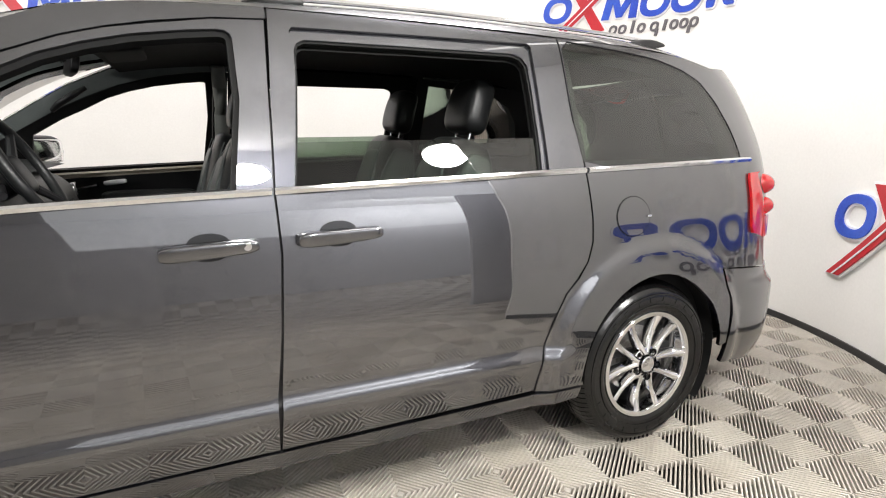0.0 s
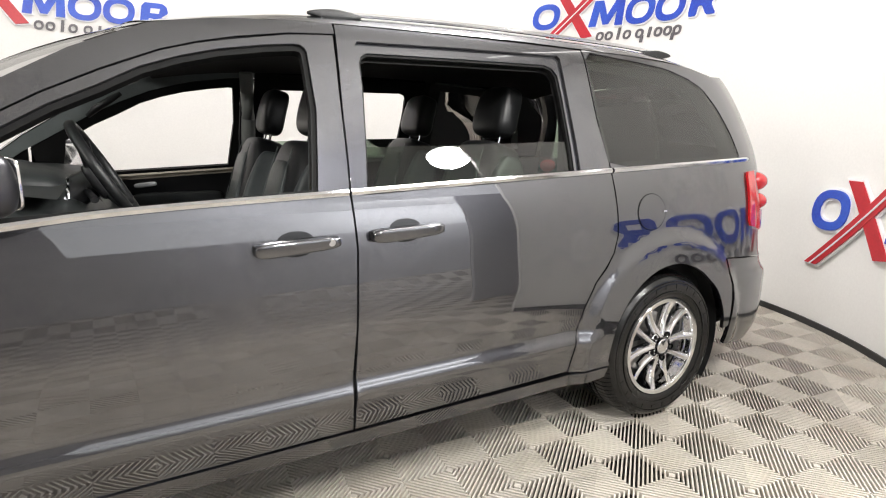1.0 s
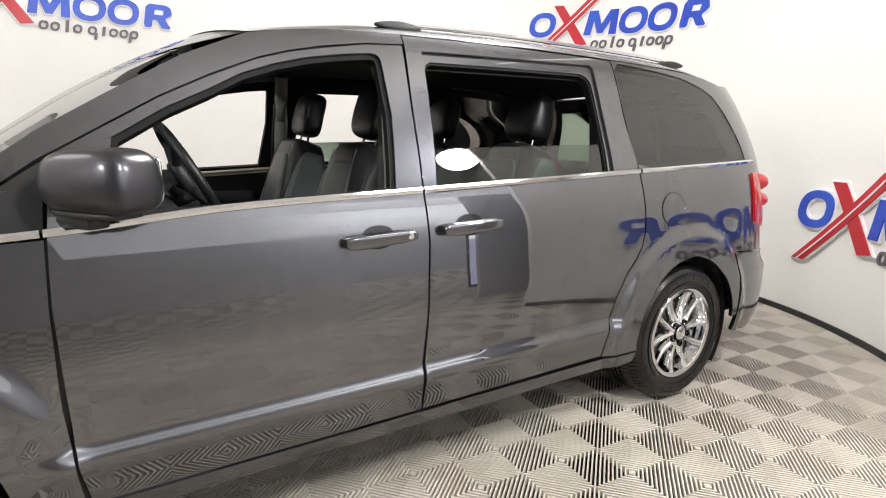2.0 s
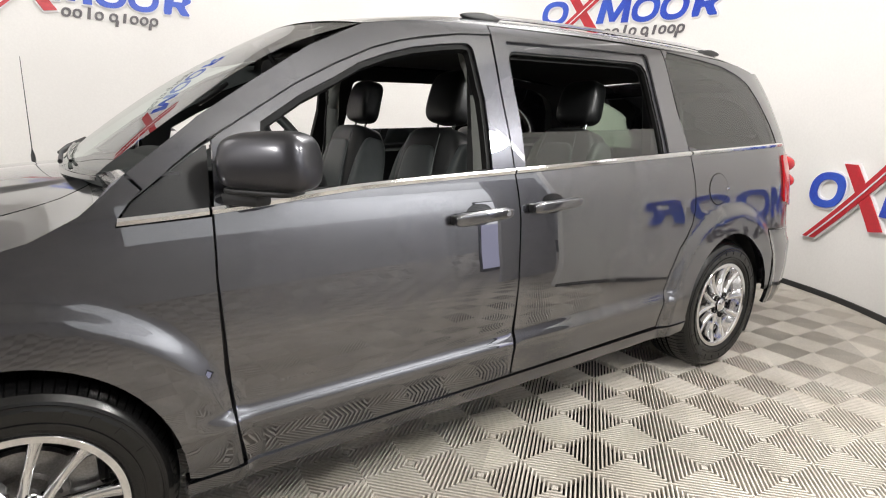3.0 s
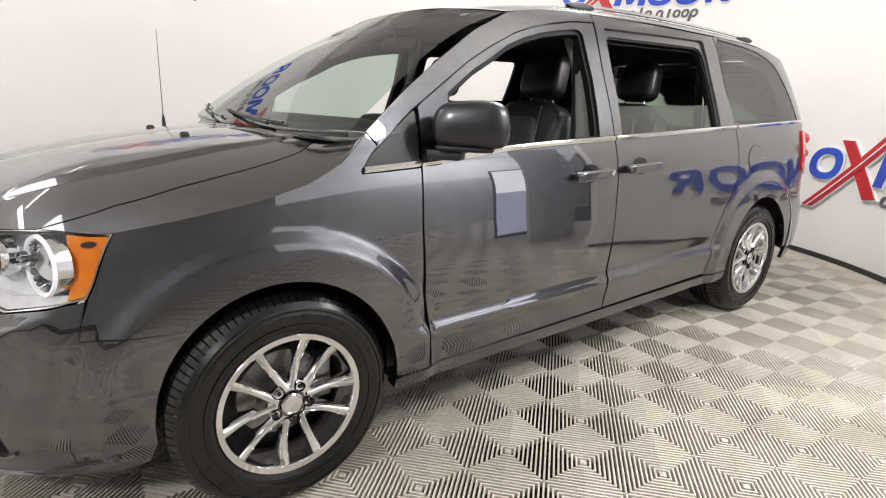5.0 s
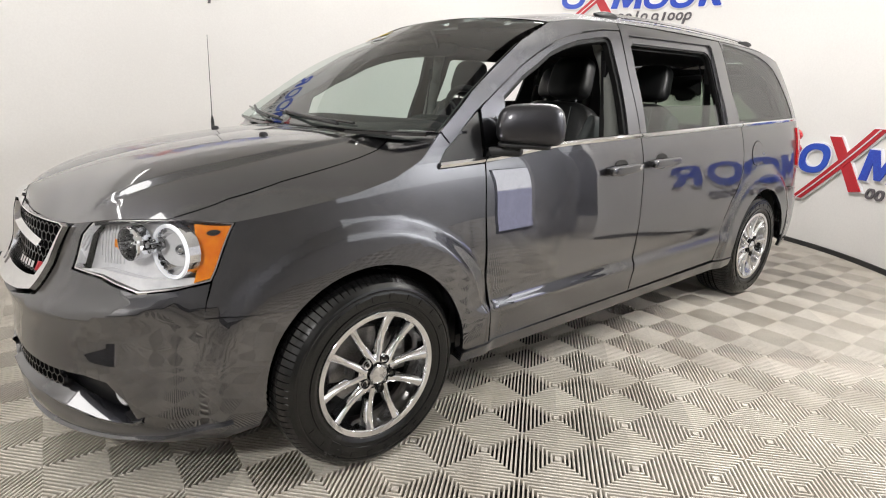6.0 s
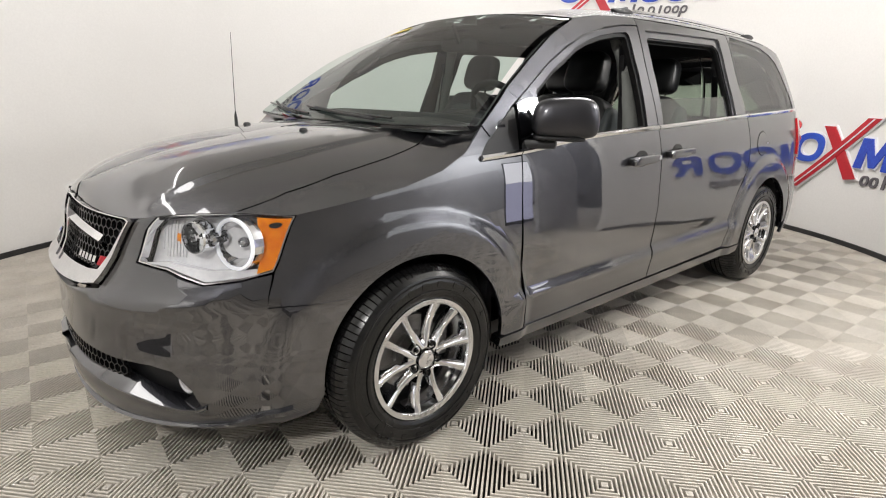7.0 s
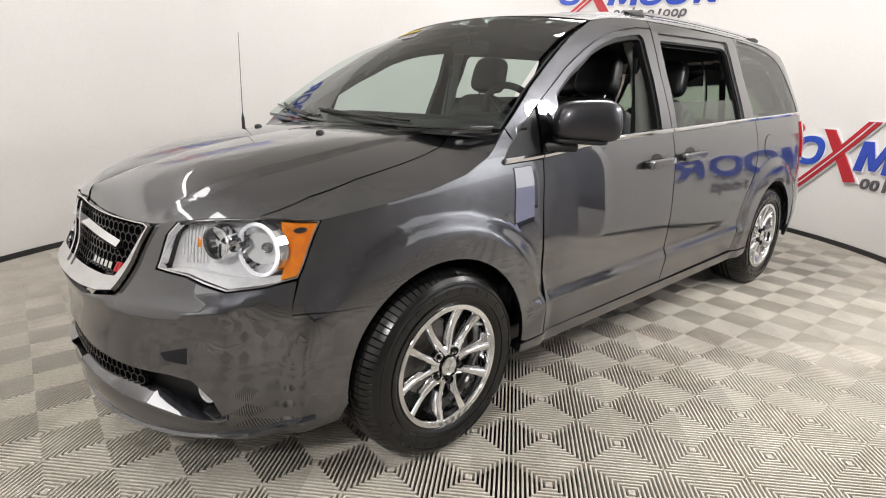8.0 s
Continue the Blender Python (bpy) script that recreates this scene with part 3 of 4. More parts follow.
def body_side(mirrored):
    def p(name, outline, material=PAINT, parent=van, **kw):
        return skin(name, outline, shell, material, parent, mirrored=mirrored, **kw)

    def solid(name, bm, material, parent, label=""):
        return bpart(name, flipped(bm) if mirrored else bm, material, parent, label)

    fender = p("front_fender", FENDER, step=.022)
    skin("fender_top", [(-.645, .002), (-.45, .002), (-.2, .002), (0, .002), (.12, .002), (.256, .002), (.30, .12), (.33, .26), (.25, .318), (.11, .232), (-.1, .197), (-.29, .172), (-.47, .117)], top, PAINT, fender,
         mirrored=mirrored, square=(1, .8), depth=.02)
    skin("fender_corner", [(.258, .002), (.42, .002), (.42, .34), (.30, .38), (.242, .326), (.252, .322), (.334, .262), (.304, .12)], top, PAINT, fender, mirrored=mirrored, square=(1, .8), depth=.01, lift=-.003)
    door = p("front_door", FD, holes=[FW])
    slide = p("sliding_door", SD, holes=[SR_])
    quarter = p("quarter_panel", QUARTER, holes=[QW], step=.022)
    p("roof_pillar", PILLAR, depth=.03)
    p("sill", ROCKER, lift=.007, depth=.05)
    p("mirror_patch", SAIL, BLACK, door, lift=-.006)
    p("window_seal", shrink(FW, -.004), SEAL, door, holes=[shrink(FW, .016)], lift=-.014, depth=.03)
    p("window_frame", shrink(SR_, .002), PAINT, slide, holes=[SW], lift=-.012, depth=.03)
    p("window_seal", shrink(SW, -.003), SEAL, slide, holes=[shrink(SW, .007)], lift=-.020, depth=.02)
    # lowered pane of the sliding door, its top edge above the belt
    pane = p("window_glass", [(1.640, 1.13), (1.666, 1.300), (2.556, 1.318), (2.545, 1.17)], TINT, slide, lift=-.028, depth=0, label="half lowered dark tinted pane")
    pane.visible_shadow = False
    q = p("quarter_glass", shrink(QW, .004), TINT, quarter, lift=-.003, depth=0, label="dark tinted fixed pane")
    q.visible_shadow = False
    # dark backing behind the shut lines
    for line in (FD[0:5], FD[5:11], SD[5:16]):
        there = [(a - .035, b) for a, b in line]
        p("shut_back", there + [(a + .035, b) for a, b in line[::-1]], BLACK, van, lift=-.022, depth=0)
    p("shut_back", [(a, b + .03) for a, b in FD[11:]] + [(a, b - .006) for a, b in FD[11:][::-1]], BLACK, van, lift=-.022, depth=0)
    # inner trims
    p("door_trim", [(0.542, 0.396), (1.545, 0.399), (1.566, 1.146), (0.535, 1.09)], BLACK, door, lift=-.10, depth=0)
    p("trim_cap", [(0.535, 1.09), (1.566, 1.146), (1.573, 1.168), (0.556, 1.115)], BEIGE, door, lift=-.07, depth=.03)
    p("door_trim", [(1.573, 0.399), (2.513, 0.399), (2.717, 0.899), (2.696, 1.199), (1.594, 1.159)], BLACK, slide, lift=-.10, depth=0)
    p("trim_cap", [(1.594, 1.14), (2.696, 1.177), (2.696, 1.202), (1.594, 1.162)], BLACK, slide, lift=-.07, depth=.03)
    p("quarter_trim", [(2.738, 0.296), (3.79, 0.289), (3.713, 1.212), (2.717, 1.199)], BLACK, quarter, lift=-.13, depth=0)
    p("pillar_trim", FD[9:] + [(0.556, 1.115)], SEAL, door, holes=[shrink(FW, .012)], lift=-.045, depth=0)
    p("pillar_trim", [(1.594, 1.152), (1.608, 1.696), (2.71, 1.687), (2.696, 1.199)], SEAL, slide, holes=[shrink(SW, .012)], lift=-.05, depth=0)
    p("pillar_trim", [(2.696, 1.199), (2.71, 1.687), (3.559, 1.634), (3.72, 1.487), (3.706, 1.193)], BLACK, quarter, holes=[[(2.785, 1.235), (2.79, 1.635), (3.10, 1.612), (3.30, 1.578), (3.43, 1.52), (3.50, 1.42), (3.545, 1.25)]], lift=-.05, depth=0)
    p("pillar_trim", PILLAR, TRIM_GREY, van, lift=-.05, depth=0)
    # bright belt line, piece by piece
    for parent, a, b in ((fender, .25, .492), (door, .500, 1.575), (slide, 1.584, 2.724), (quarter, 2.737, 3.676)):
        solid("bright_trim", ribbon(shell, lambda k: a + (b - a) * k, lambda k: float(BELT(a + (b - a) * k)), .019, .009, .014), BRIGHT, parent, "polished belt trim")
    # handles with their cups
    for parent, x, z, lean in ((door, 1.397, 1.002, .02), (slide, 1.763, 1.016, .02)):
        cup = soften([(x - .062, z + .012), (x - .03, z + .042), (x + .035, z + .045), (x + .06, z + .012), (x + .035, z - .036), (x - .035, z - .038)], 2)
        p("handle_cup", cup, PAINT, parent, lift=.0015, depth=0)
        at = shell(x, z)
        bowl = blob((.118, .05, .078), pose(at[0] - .002, at[1] + .012, z + .003), .9, .9)
        for v in bowl.verts:
            s = shell(v.co.x, v.co.z)
            v.co.y = max(v.co.y, s[1] + .0)
            v.co.y = s[1] - .002 + (v.co.y - s[1]) * .02
        solid("handle_bowl", bowl, GLOSSY_BLACK, parent)
        y = float(shell(x, z)[1])
        grip = blob((.258, .034, .042), pose(x, y - .028, z, 4, 0, 0) @ pose(0, 0, 0, 0, -2.6, 0), .45, .3, lambda u, v, w: (u, v - .35 * (1 - u * u) * .6, w * (1 - .12 * u)))
        h = solid("handle", grip, PAINT, parent, "body-coloured pull handle")
        for dx, dz in ((-.112, -.004), (.108, .006)):
            solid("handle_mount", box(bmesh.new(), (.032, .03, .028), pose(x + dx, y - .012, z + dz), .004), BLACK, h)
        if parent is door:
            solid("lock", lathe([(.0001, .002), (.011, .002), (.0125, 0), (.0125, -.006)], pose(x + .096, y - .045, z + .006, 90), 24), CHROME, h)
    # fuel flap
    disc = [(2.945 + .083 * math.cos(k * math.pi / 24), 1.005 + .076 * math.sin(k * math.pi / 24)) for k in range(48)]
    p("flap_gap", shrink(disc, -.0045), GLOSSY_BLACK, quarter, lift=.0012, depth=0, step=.02)
    flap = p("fuel_flap", disc, PAINT, quarter, lift=.003, depth=.004, step=.02, label="round fuel flap")
    solid("clip", box(bmesh.new(), (.022, .006, .008), Matrix.Translation(shell(3.024, 1.005) + np.array((0, -.005, 0))), .002), BRIGHT, flap)
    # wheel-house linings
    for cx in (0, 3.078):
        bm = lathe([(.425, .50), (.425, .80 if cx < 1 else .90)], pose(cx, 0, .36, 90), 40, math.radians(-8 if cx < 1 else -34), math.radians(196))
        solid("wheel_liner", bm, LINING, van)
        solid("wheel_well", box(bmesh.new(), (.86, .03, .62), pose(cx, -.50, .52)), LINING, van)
    # door mirror
    m = pose(.634, -1.000, 1.218, 0, 0, -46)
    head = blob((.255, .17, .152), m, .48, .46, lambda u, v, w: (u * (1 - .08 * (w > 0) * w), v * (1 - .12 * abs(w)), w * (1.0 + .06 * u) + .07 * (1 - u * u)), 40, 28)
    mirror = solid("side_mirror", head, SATIN, van)
    solid("mirror_base", blob((.20, .11, .022), m @ pose(-.02, .0, -.074, 0, 2, 0), .5, .4), BLACK, mirror)
    solid("mirror_arm", box(bmesh.new(), (.17, .06, .035), pose(.575, -.905, 1.118, 0, 0, -58), .012), BLACK, mirror)
    solid("mirror_glass", blob((.20, .012, .125), m @ pose(.0, .082, .0), .3, .3), CHROME, mirror)
    # roof rail
    path = [roof_at(x, -.86) for x in np.linspace(1.64, 3.31, 26)]
    zs = [float(roof_at(x, .86)[2]) for x in np.linspace(1.64, 3.31, 26)]
    bar = tube(bmesh.new(), [(q_[0], q_[1], z_ + .014) for q_, z_ in zip(path, zs)], .009, 8)
    rail = solid("roof_rail", bar, BRIGHT, van, "bright roof rail")
    for x in (1.65, 3.30):
        q_, z_ = roof_at(x, -.86), float(roof_at(x, .86)[2])
        solid("rail_end", blob((.20, .040, .038), pose(x + (.01 if x < 2 else -.01), q_[1], z_ + .008), .5, .5, lambda u, v, w: (u, v * (1 - .3 * abs(u)), w * (1 - .62 * abs(u) ** 1.5))), BLACK, rail)
    # tail lamp with round bulges
    tail = p("tail_lamp", soften([(3.79, 0.852), (3.762, 0.983), (3.713, 1.149), (3.748, 1.159), (3.643, 1.155), (3.65, 0.893)], 1, .1), RED, van, lift=.012, depth=.03, label="red tail lamp with round bulges")
    for z, r in ((1.098, .052), (.997, .046)):
        at = shell(3.865, z)
        solid("bulb_cover", blob((r * 2.5, r * 2.6, r * 2), Matrix.Translation(at + np.array((-.022, .02, 0))), 1, 1), RED, tail)
    p("lower_lens", [(3.77, .86), (3.765, .955), (3.86, .955), (3.84, .86)], RED, tail, lift=.010, depth=.02)
    REAR = [(3.88, 1.16), (SR - .004, 1.13), (SR - .004, 1.56), (3.87, 1.53)]
    p("rear_bumper", [(3.488, 0.299), (3.502, 0.536), (3.467, 0.743), (3.832, 0.711), (SR, .715), (SR, .28), (3.734, 0.249)], PAINT, van, lift=.004, depth=.02)
    p("tailgate", [(3.825, 0.721), (SR, .73), (SR, 1.66), (3.65, 1.624), (3.699, 1.584), (3.755, 1.437), (3.741, 1.29), (3.741, 1.184), (3.713, 1.165), (3.769, 0.983), (3.811, 0.84)], PAINT, van, holes=[REAR], lift=-.004, depth=.01)
    g = p("rear_glass", shrink(REAR, -.006), TINT, van, lift=-.010, depth=0, label="dark tinted rear pane")
    g.visible_shadow = False
    return fender, door


left, right = body_side(False), body_side(True)

# roof, windscreen, bonnet
sheet("roof", roof_at, np.linspace(1.06, 3.665, 70), np.sin(np.linspace(-1, 1, 61) * np.pi / 2), PAINT, van)
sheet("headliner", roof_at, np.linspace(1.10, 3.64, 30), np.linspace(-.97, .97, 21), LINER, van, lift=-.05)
glass_front = sheet("windscreen", screen_at, np.linspace(-1, 1, 41), np.linspace(.0, 1, 25), CLEAR, van, "clear raked windscreen", outward=-1.0)
glass_front.visible_shadow = False
sheet("sticker_band", screen_at, np.linspace(.42, .80, 9), np.linspace(.90, .955, 3), YELLOW, glass_front, "yellow sticker on the screen", lift=.003, outward=-1.0)
sheet("paper_tag", screen_at, np.linspace(.30, .48, 5), np.linspace(.80, .845, 3), WHITE_EDGE, glass_front, "white paper tag", lift=.003, outward=-1.0)
for k in range(5):
    sheet("print_bar", screen_at, np.linspace(.325 + k * .03, .343 + k * .03, 2), np.linspace(.812, .834, 2), GREY_SIGN, glass_front, lift=.006, outward=-1.0)
sheet("white_tag", screen_at, np.linspace(-.80, -.76, 2), np.linspace(.93, .965, 2), WHITE_EDGE, glass_front, lift=-.006, outward=-1.0)
sheet("screen_edge", screen_at, np.linspace(-1, 1, 41), np.linspace(-.02, .012, 3), GLOSSY_BLACK, glass_front, lift=-.003, outward=-1.0)

HOOD = [(SF + .02, .0), (-1.3, 0), (-1.1, 0), (-.9, 0), (-.655, .002), (-.47, .125), (-.29, .18), (-.1, .205), (.11, .24), (.235, .325), (.20, .43), (.135, .667), (.05, 1.0), (-.4, 1), (-.9, 1), (SF + .02, 1)]


def dome_line(inward, n=40):
    """The two edges of the bonnet's crease, in its own coordinates."""
    out = []
    for s in np.linspace(-.93, .12, n):
        q, half = .2, abs(float(shell(s, EDGE(s))[1]) - YC)
        for _ in range(8):
            x = float(top(s, q)[0])
            q = 1 - (.517 + .036 * min(max((x + .80) / .28, 0), 1) - inward) / half
        out.append((s, q))
    return [p for p in out if p[1] > .16 and p[1] < .9]


DOME = [dome_line(k) for k in (0, .011, .0225, .034, .045)]
hood = skin("bonnet", HOOD, top, PAINT, van, square=(1, .8), step=.018, folds=DOME, free=lambda a, b: b > .999 or a < SF + .03)
skin("bonnet", HOOD, top, PAINT, hood, square=(1, .8), step=.018, folds=DOME, mirrored=True, free=lambda a, b: b > .999 or a < SF + .03)
for mirrored in (False, True):
    skin("cowl", [(.055, 1), (.14, .667), (.205, .425), (.26, .30), (.30, .05), (.40, .05), (.40, 1)], top, BLACK, van, square=(1, .8), lift=-.02, depth=0, mirrored=mirrored)
for x, y in ((-.104, .325), (-.086, -.223)):
    nozzle = blob((.034, .024, .026), pose(x, y, float(CREST(x)) + .012), .7, .7)
    bpart("washer_nozzle", nozzle, BLACK, hood)
mast = tube(bmesh.new(), [(.061, .90, 1.04), (.061, .90, 1.165), (.061, .90, 1.195), (.069, .89, 1.62)], [.012, .009, .0024, .0013], 8)
bpart("antenna", mast, BLACK, van, "thin black mast antenna")
for y0, y1, b1 in ((-.40, .18, .07), (.30, .78, .09)):
    base = screen_at(y0 * 1.1, .01)
    tip = screen_at(y1 * 1.1, b1)
    mid = screen_at((y0 + y1) * .55, .035)
    lift = np.array((-.012, 0, .014))
    wiper = bpart("wiper", tube(bmesh.new(), [base + lift, mid + lift * 1.2, tip + lift * .7], .007, 8), BLACK, van)
    blade = [screen_at(u, .03 + .05 * k) + lift * .5 for k, u in zip(np.linspace(0, 1, 12), np.linspace(y0 * 1.1 - .1, y1 * 1.1 + .12, 12))]
    bpart("blade", tube(bmesh.new(), blade, .0055, 6), GLOSSY_BLACK, wiper)

# front bumper with its openings
half = [(SF, .19), (-1.2, .19), (-0.96, 0.182), (-0.707, 0.18), (-0.511, 0.2), (along_x(-0.392, 0.246), .25)] + arch(0, 186, 132.8, 12)
half += [(-0.511, 0.643), (-0.518, 0.752), (-0.609, 0.733), (-0.721, 0.721), (-0.799, 0.74), (-0.855, 0.761), (-0.974, 0.777), (-0.939, 0.887), (-0.904, 0.930), (-0.97, 0.917), (-0.984, 0.907), (-1.038, 0.812), (-1.094, 0.684), (-1.262, 0.661), (SF, .662)]
mouth = [(SF, .478), (-1.205, 0.464), (-1.037, 0.455), (-0.89, 0.452), (-0.813, 0.436), (-0.749, 0.368), (-0.721, 0.305), (-0.785, .293), (-.85, .304), (-0.95, .329), (-1.037, .345), (-1.12, .353), (-1.25, .363), (SF, .370)]
mirror_half = lambda pts: pts + [(2 * SF - s, z) for s, z in pts[::-1][1:-1]]
ridge = [(s, float(crease_z(s))) for s in np.linspace(-1.115, -.61, 44)]
bumper = skin("front_bumper", mirror_half(half), shell, PAINT, van, [mirror_half(mouth)], .018, step=.022, folds=[ridge, [(2 * SF - s, z) for s, z in ridge]])
SHELF = [(-1.40, .372, .405), (-1.25, .366, .402), (-1.12, .356, .402), (-1.037, .348, .400), (-.95, .332, .368), (-.85, .307, .334), (-.785, .295, .318), (-.735, .293, .309), (-.705, .306, .312)]
shelf, rim = bmesh.new(), []
for s, low, high in SHELF + [(2 * SF - s, low, high) for s, low, high in SHELF[::-1]]:
    n0, n1 = facing(shell, s, low, 1.0), facing(shell, s, high, 1.0)
    rim.append([shelf.verts.new(shell(s, low - .02) + n0 * -.004), shelf.verts.new(shell(s, low) + n0 * .010), shelf.verts.new(shell(s, low + .006) + n0 * .008), shelf.verts.new(shell(s, high) - n1 * .05)])
for r, q in zip(rim, rim[1:]):
    for i in range(3):
        shelf.faces.new((r[i], r[i + 1], q[i + 1], q[i]))
bmesh.ops.recalc_face_normals(shelf, faces=shelf.faces[:])
bpart("bumper_shelf", shelf, PAINT, bumper)
skin("bumper_lip", mirror_half([(SF, .238), (-1.1, .232), (-0.9, .218), (-0.66, .228), (-0.497, 0.274), (-0.448, 0.286), (-0.448, 0.271), (-0.609, 0.212), (-0.9, .200), (-1.08, .212), (SF, .218)]), shell, PAINT, bumper, lift=.012, depth=.02)
skin("intake_back", mirror_half([(SF, .488), (-1.205, 0.474), (-1.016, 0.464), (-0.89, 0.458), (-0.806, 0.443), (-0.721, 0.302), (-0.792, 0.271), (-0.946, 0.274), (-1.086, 0.318), (-1.213, 0.339), (SF, .352)]), shell, BLACK, bumper, lift=-.07, depth=0)
FOG = mat("fog_lamp_glass", (.8, .8, .82), .12, .4, (.7, .7, .72), 40, 120, .5)
for sgn in (False, True):
    at = shell(-.785, .395)
    fog = lathe([(.0001, .006), (.022, .004), (.031, -.002), (.033, .004), (.037, .002), (.037, -.05)], look((at[0] + .020, at[1] + .014, .385), (at[0] + 1.0, at[1] + .35, .40)), 28)
    f = bpart("fog_lamp", flipped(fog) if sgn else fog, FOG, bumper)


def honeycomb(low, high, bottom, top_, cell, name, parent, lift, keep, wire=.0042):
    """Raised hexagon net on the nose."""
    bm = bmesh.new()
    seen = set()
    rows = int((top_ - bottom) / (cell * .866)) + 2
    for j in range(rows):
        for i in range(int((high - low) / cell) + 2):
            cx, cz = low + (i + .5 * (j % 2)) * cell, bottom + j * cell * .866
            pts = [(cx + cell * .577 * math.sin(k * math.pi / 3), cz + cell * .577 * math.cos(k * math.pi / 3)) for k in range(6)]
            for (a, b), (c, d) in zip(pts, pts[1:] + pts[:1]):
                key = (round((a + c) * 500), round((b + d) * 500))
                if key in seen or not (keep(a, b) and keep(c, d)):
                    continue
                seen.add(key)
                p, q, n = shell(a, b), shell(c, d), facing(shell, (a + c) / 2, (b + d) / 2, 1.0)
                side = np.cross(q - p, n)
                side = side / np.linalg.norm(side) * wire
                vs = [bm.verts.new(v) for v in (p - side + n * (lift - .012), p - side * .5 + n * lift, p + side * .5 + n * lift, p + side + n * (lift - .012), q - side + n * (lift - .012), q - side * .5 + n * lift, q + side * .5 + n * lift, q + side + n * (lift - .012))]
                for k in range(3):
                    bm.faces.new((vs[k], vs[k + 4], vs[k + 5], vs[k + 1]))
    bmesh.ops.recalc_face_normals(bm, faces=bm.faces[:])
    return bpart(name, bm, GLOSSY_BLACK, parent)


G = mirror_half([(SF, .672), (-1.28, .676), (-1.165, .682), (-1.098, .694), (-1.044, .818), (-.990, .906), (-1.01, .914), (-1.25, .922), (SF, .934)])
inner = mirror_half([(SF, .728), (-1.25, .730), (-1.165, .730), (-1.110, .736), (-1.054, .822), (-.996, .904), (-1.012, .911), (-1.25, .919), (SF, .931)])
grille = skin("grille", G, shell, CHROME, van, [inner], .05, .022, .03, label="chrome grille surround with honeycomb net")
skin("grille_back", shrink(G, .004), shell, GLOSSY_BLACK, grille, lift=-.030, depth=0)
honeycomb(2 * SF + .95, -.95, .68, .955, .030, "grille_net", grille, .006, lambda a, b: bool(inside(shrink(inner, -.006), [(a, b)])[0]))
honeycomb(2 * SF + 1.03, -1.03, .28, .49, .030, "intake_net", bumper, -.012, lambda a, b: b > .392 and bool(inside(mirror_half(mouth), [(a, b)])[0]))
w0 = SF + .365
bpart("cross_bar", ribbon(shell, lambda k: 2 * SF - w0 + (2 * w0 - 2 * SF) * k, lambda k: .808 + .034 * (1 - (2 * k - 1) ** 2), .040, .010, .026), CHROME, grille, "curved chrome cross bar")
for s0 in (-.045, .025):
    bar = bmesh.new()
    rows = []
    for z in np.linspace(.70, .922, 10):
        rows.append([bar.verts.new(shell(SF + s0 + d, z) + facing(shell, SF + s0 + d, z, 1.0) * l) for d, l in ((0, 0), (0, .026), (.02, .026), (.02, 0))])
    for r, s in zip(rows, rows[1:]):
        for i in range(3):
            bar.faces.new((r[i], r[i + 1], s[i + 1], s[i]))
    bmesh.ops.recalc_face_normals(bar, faces=bar.faces[:])
    bpart("upright_bar", bar, CHROME, grille)
for k in range(5):
    s0 = -1.285 + k * .028
    skin("badge_bar", [(s0, .752), (s0 + .018, .752), (s0 + .018, .772), (s0, .772)], shell, BRIGHT, grille, lift=.014, depth=.006)
for s0 in (-1.138, -1.122):
    skin("red_slash", [(s0, .748), (s0 + .011, .748), (s0 + .018, .778), (s0 + .007, .778)], shell, RED_SIGN, grille, lift=.014, depth=.006)

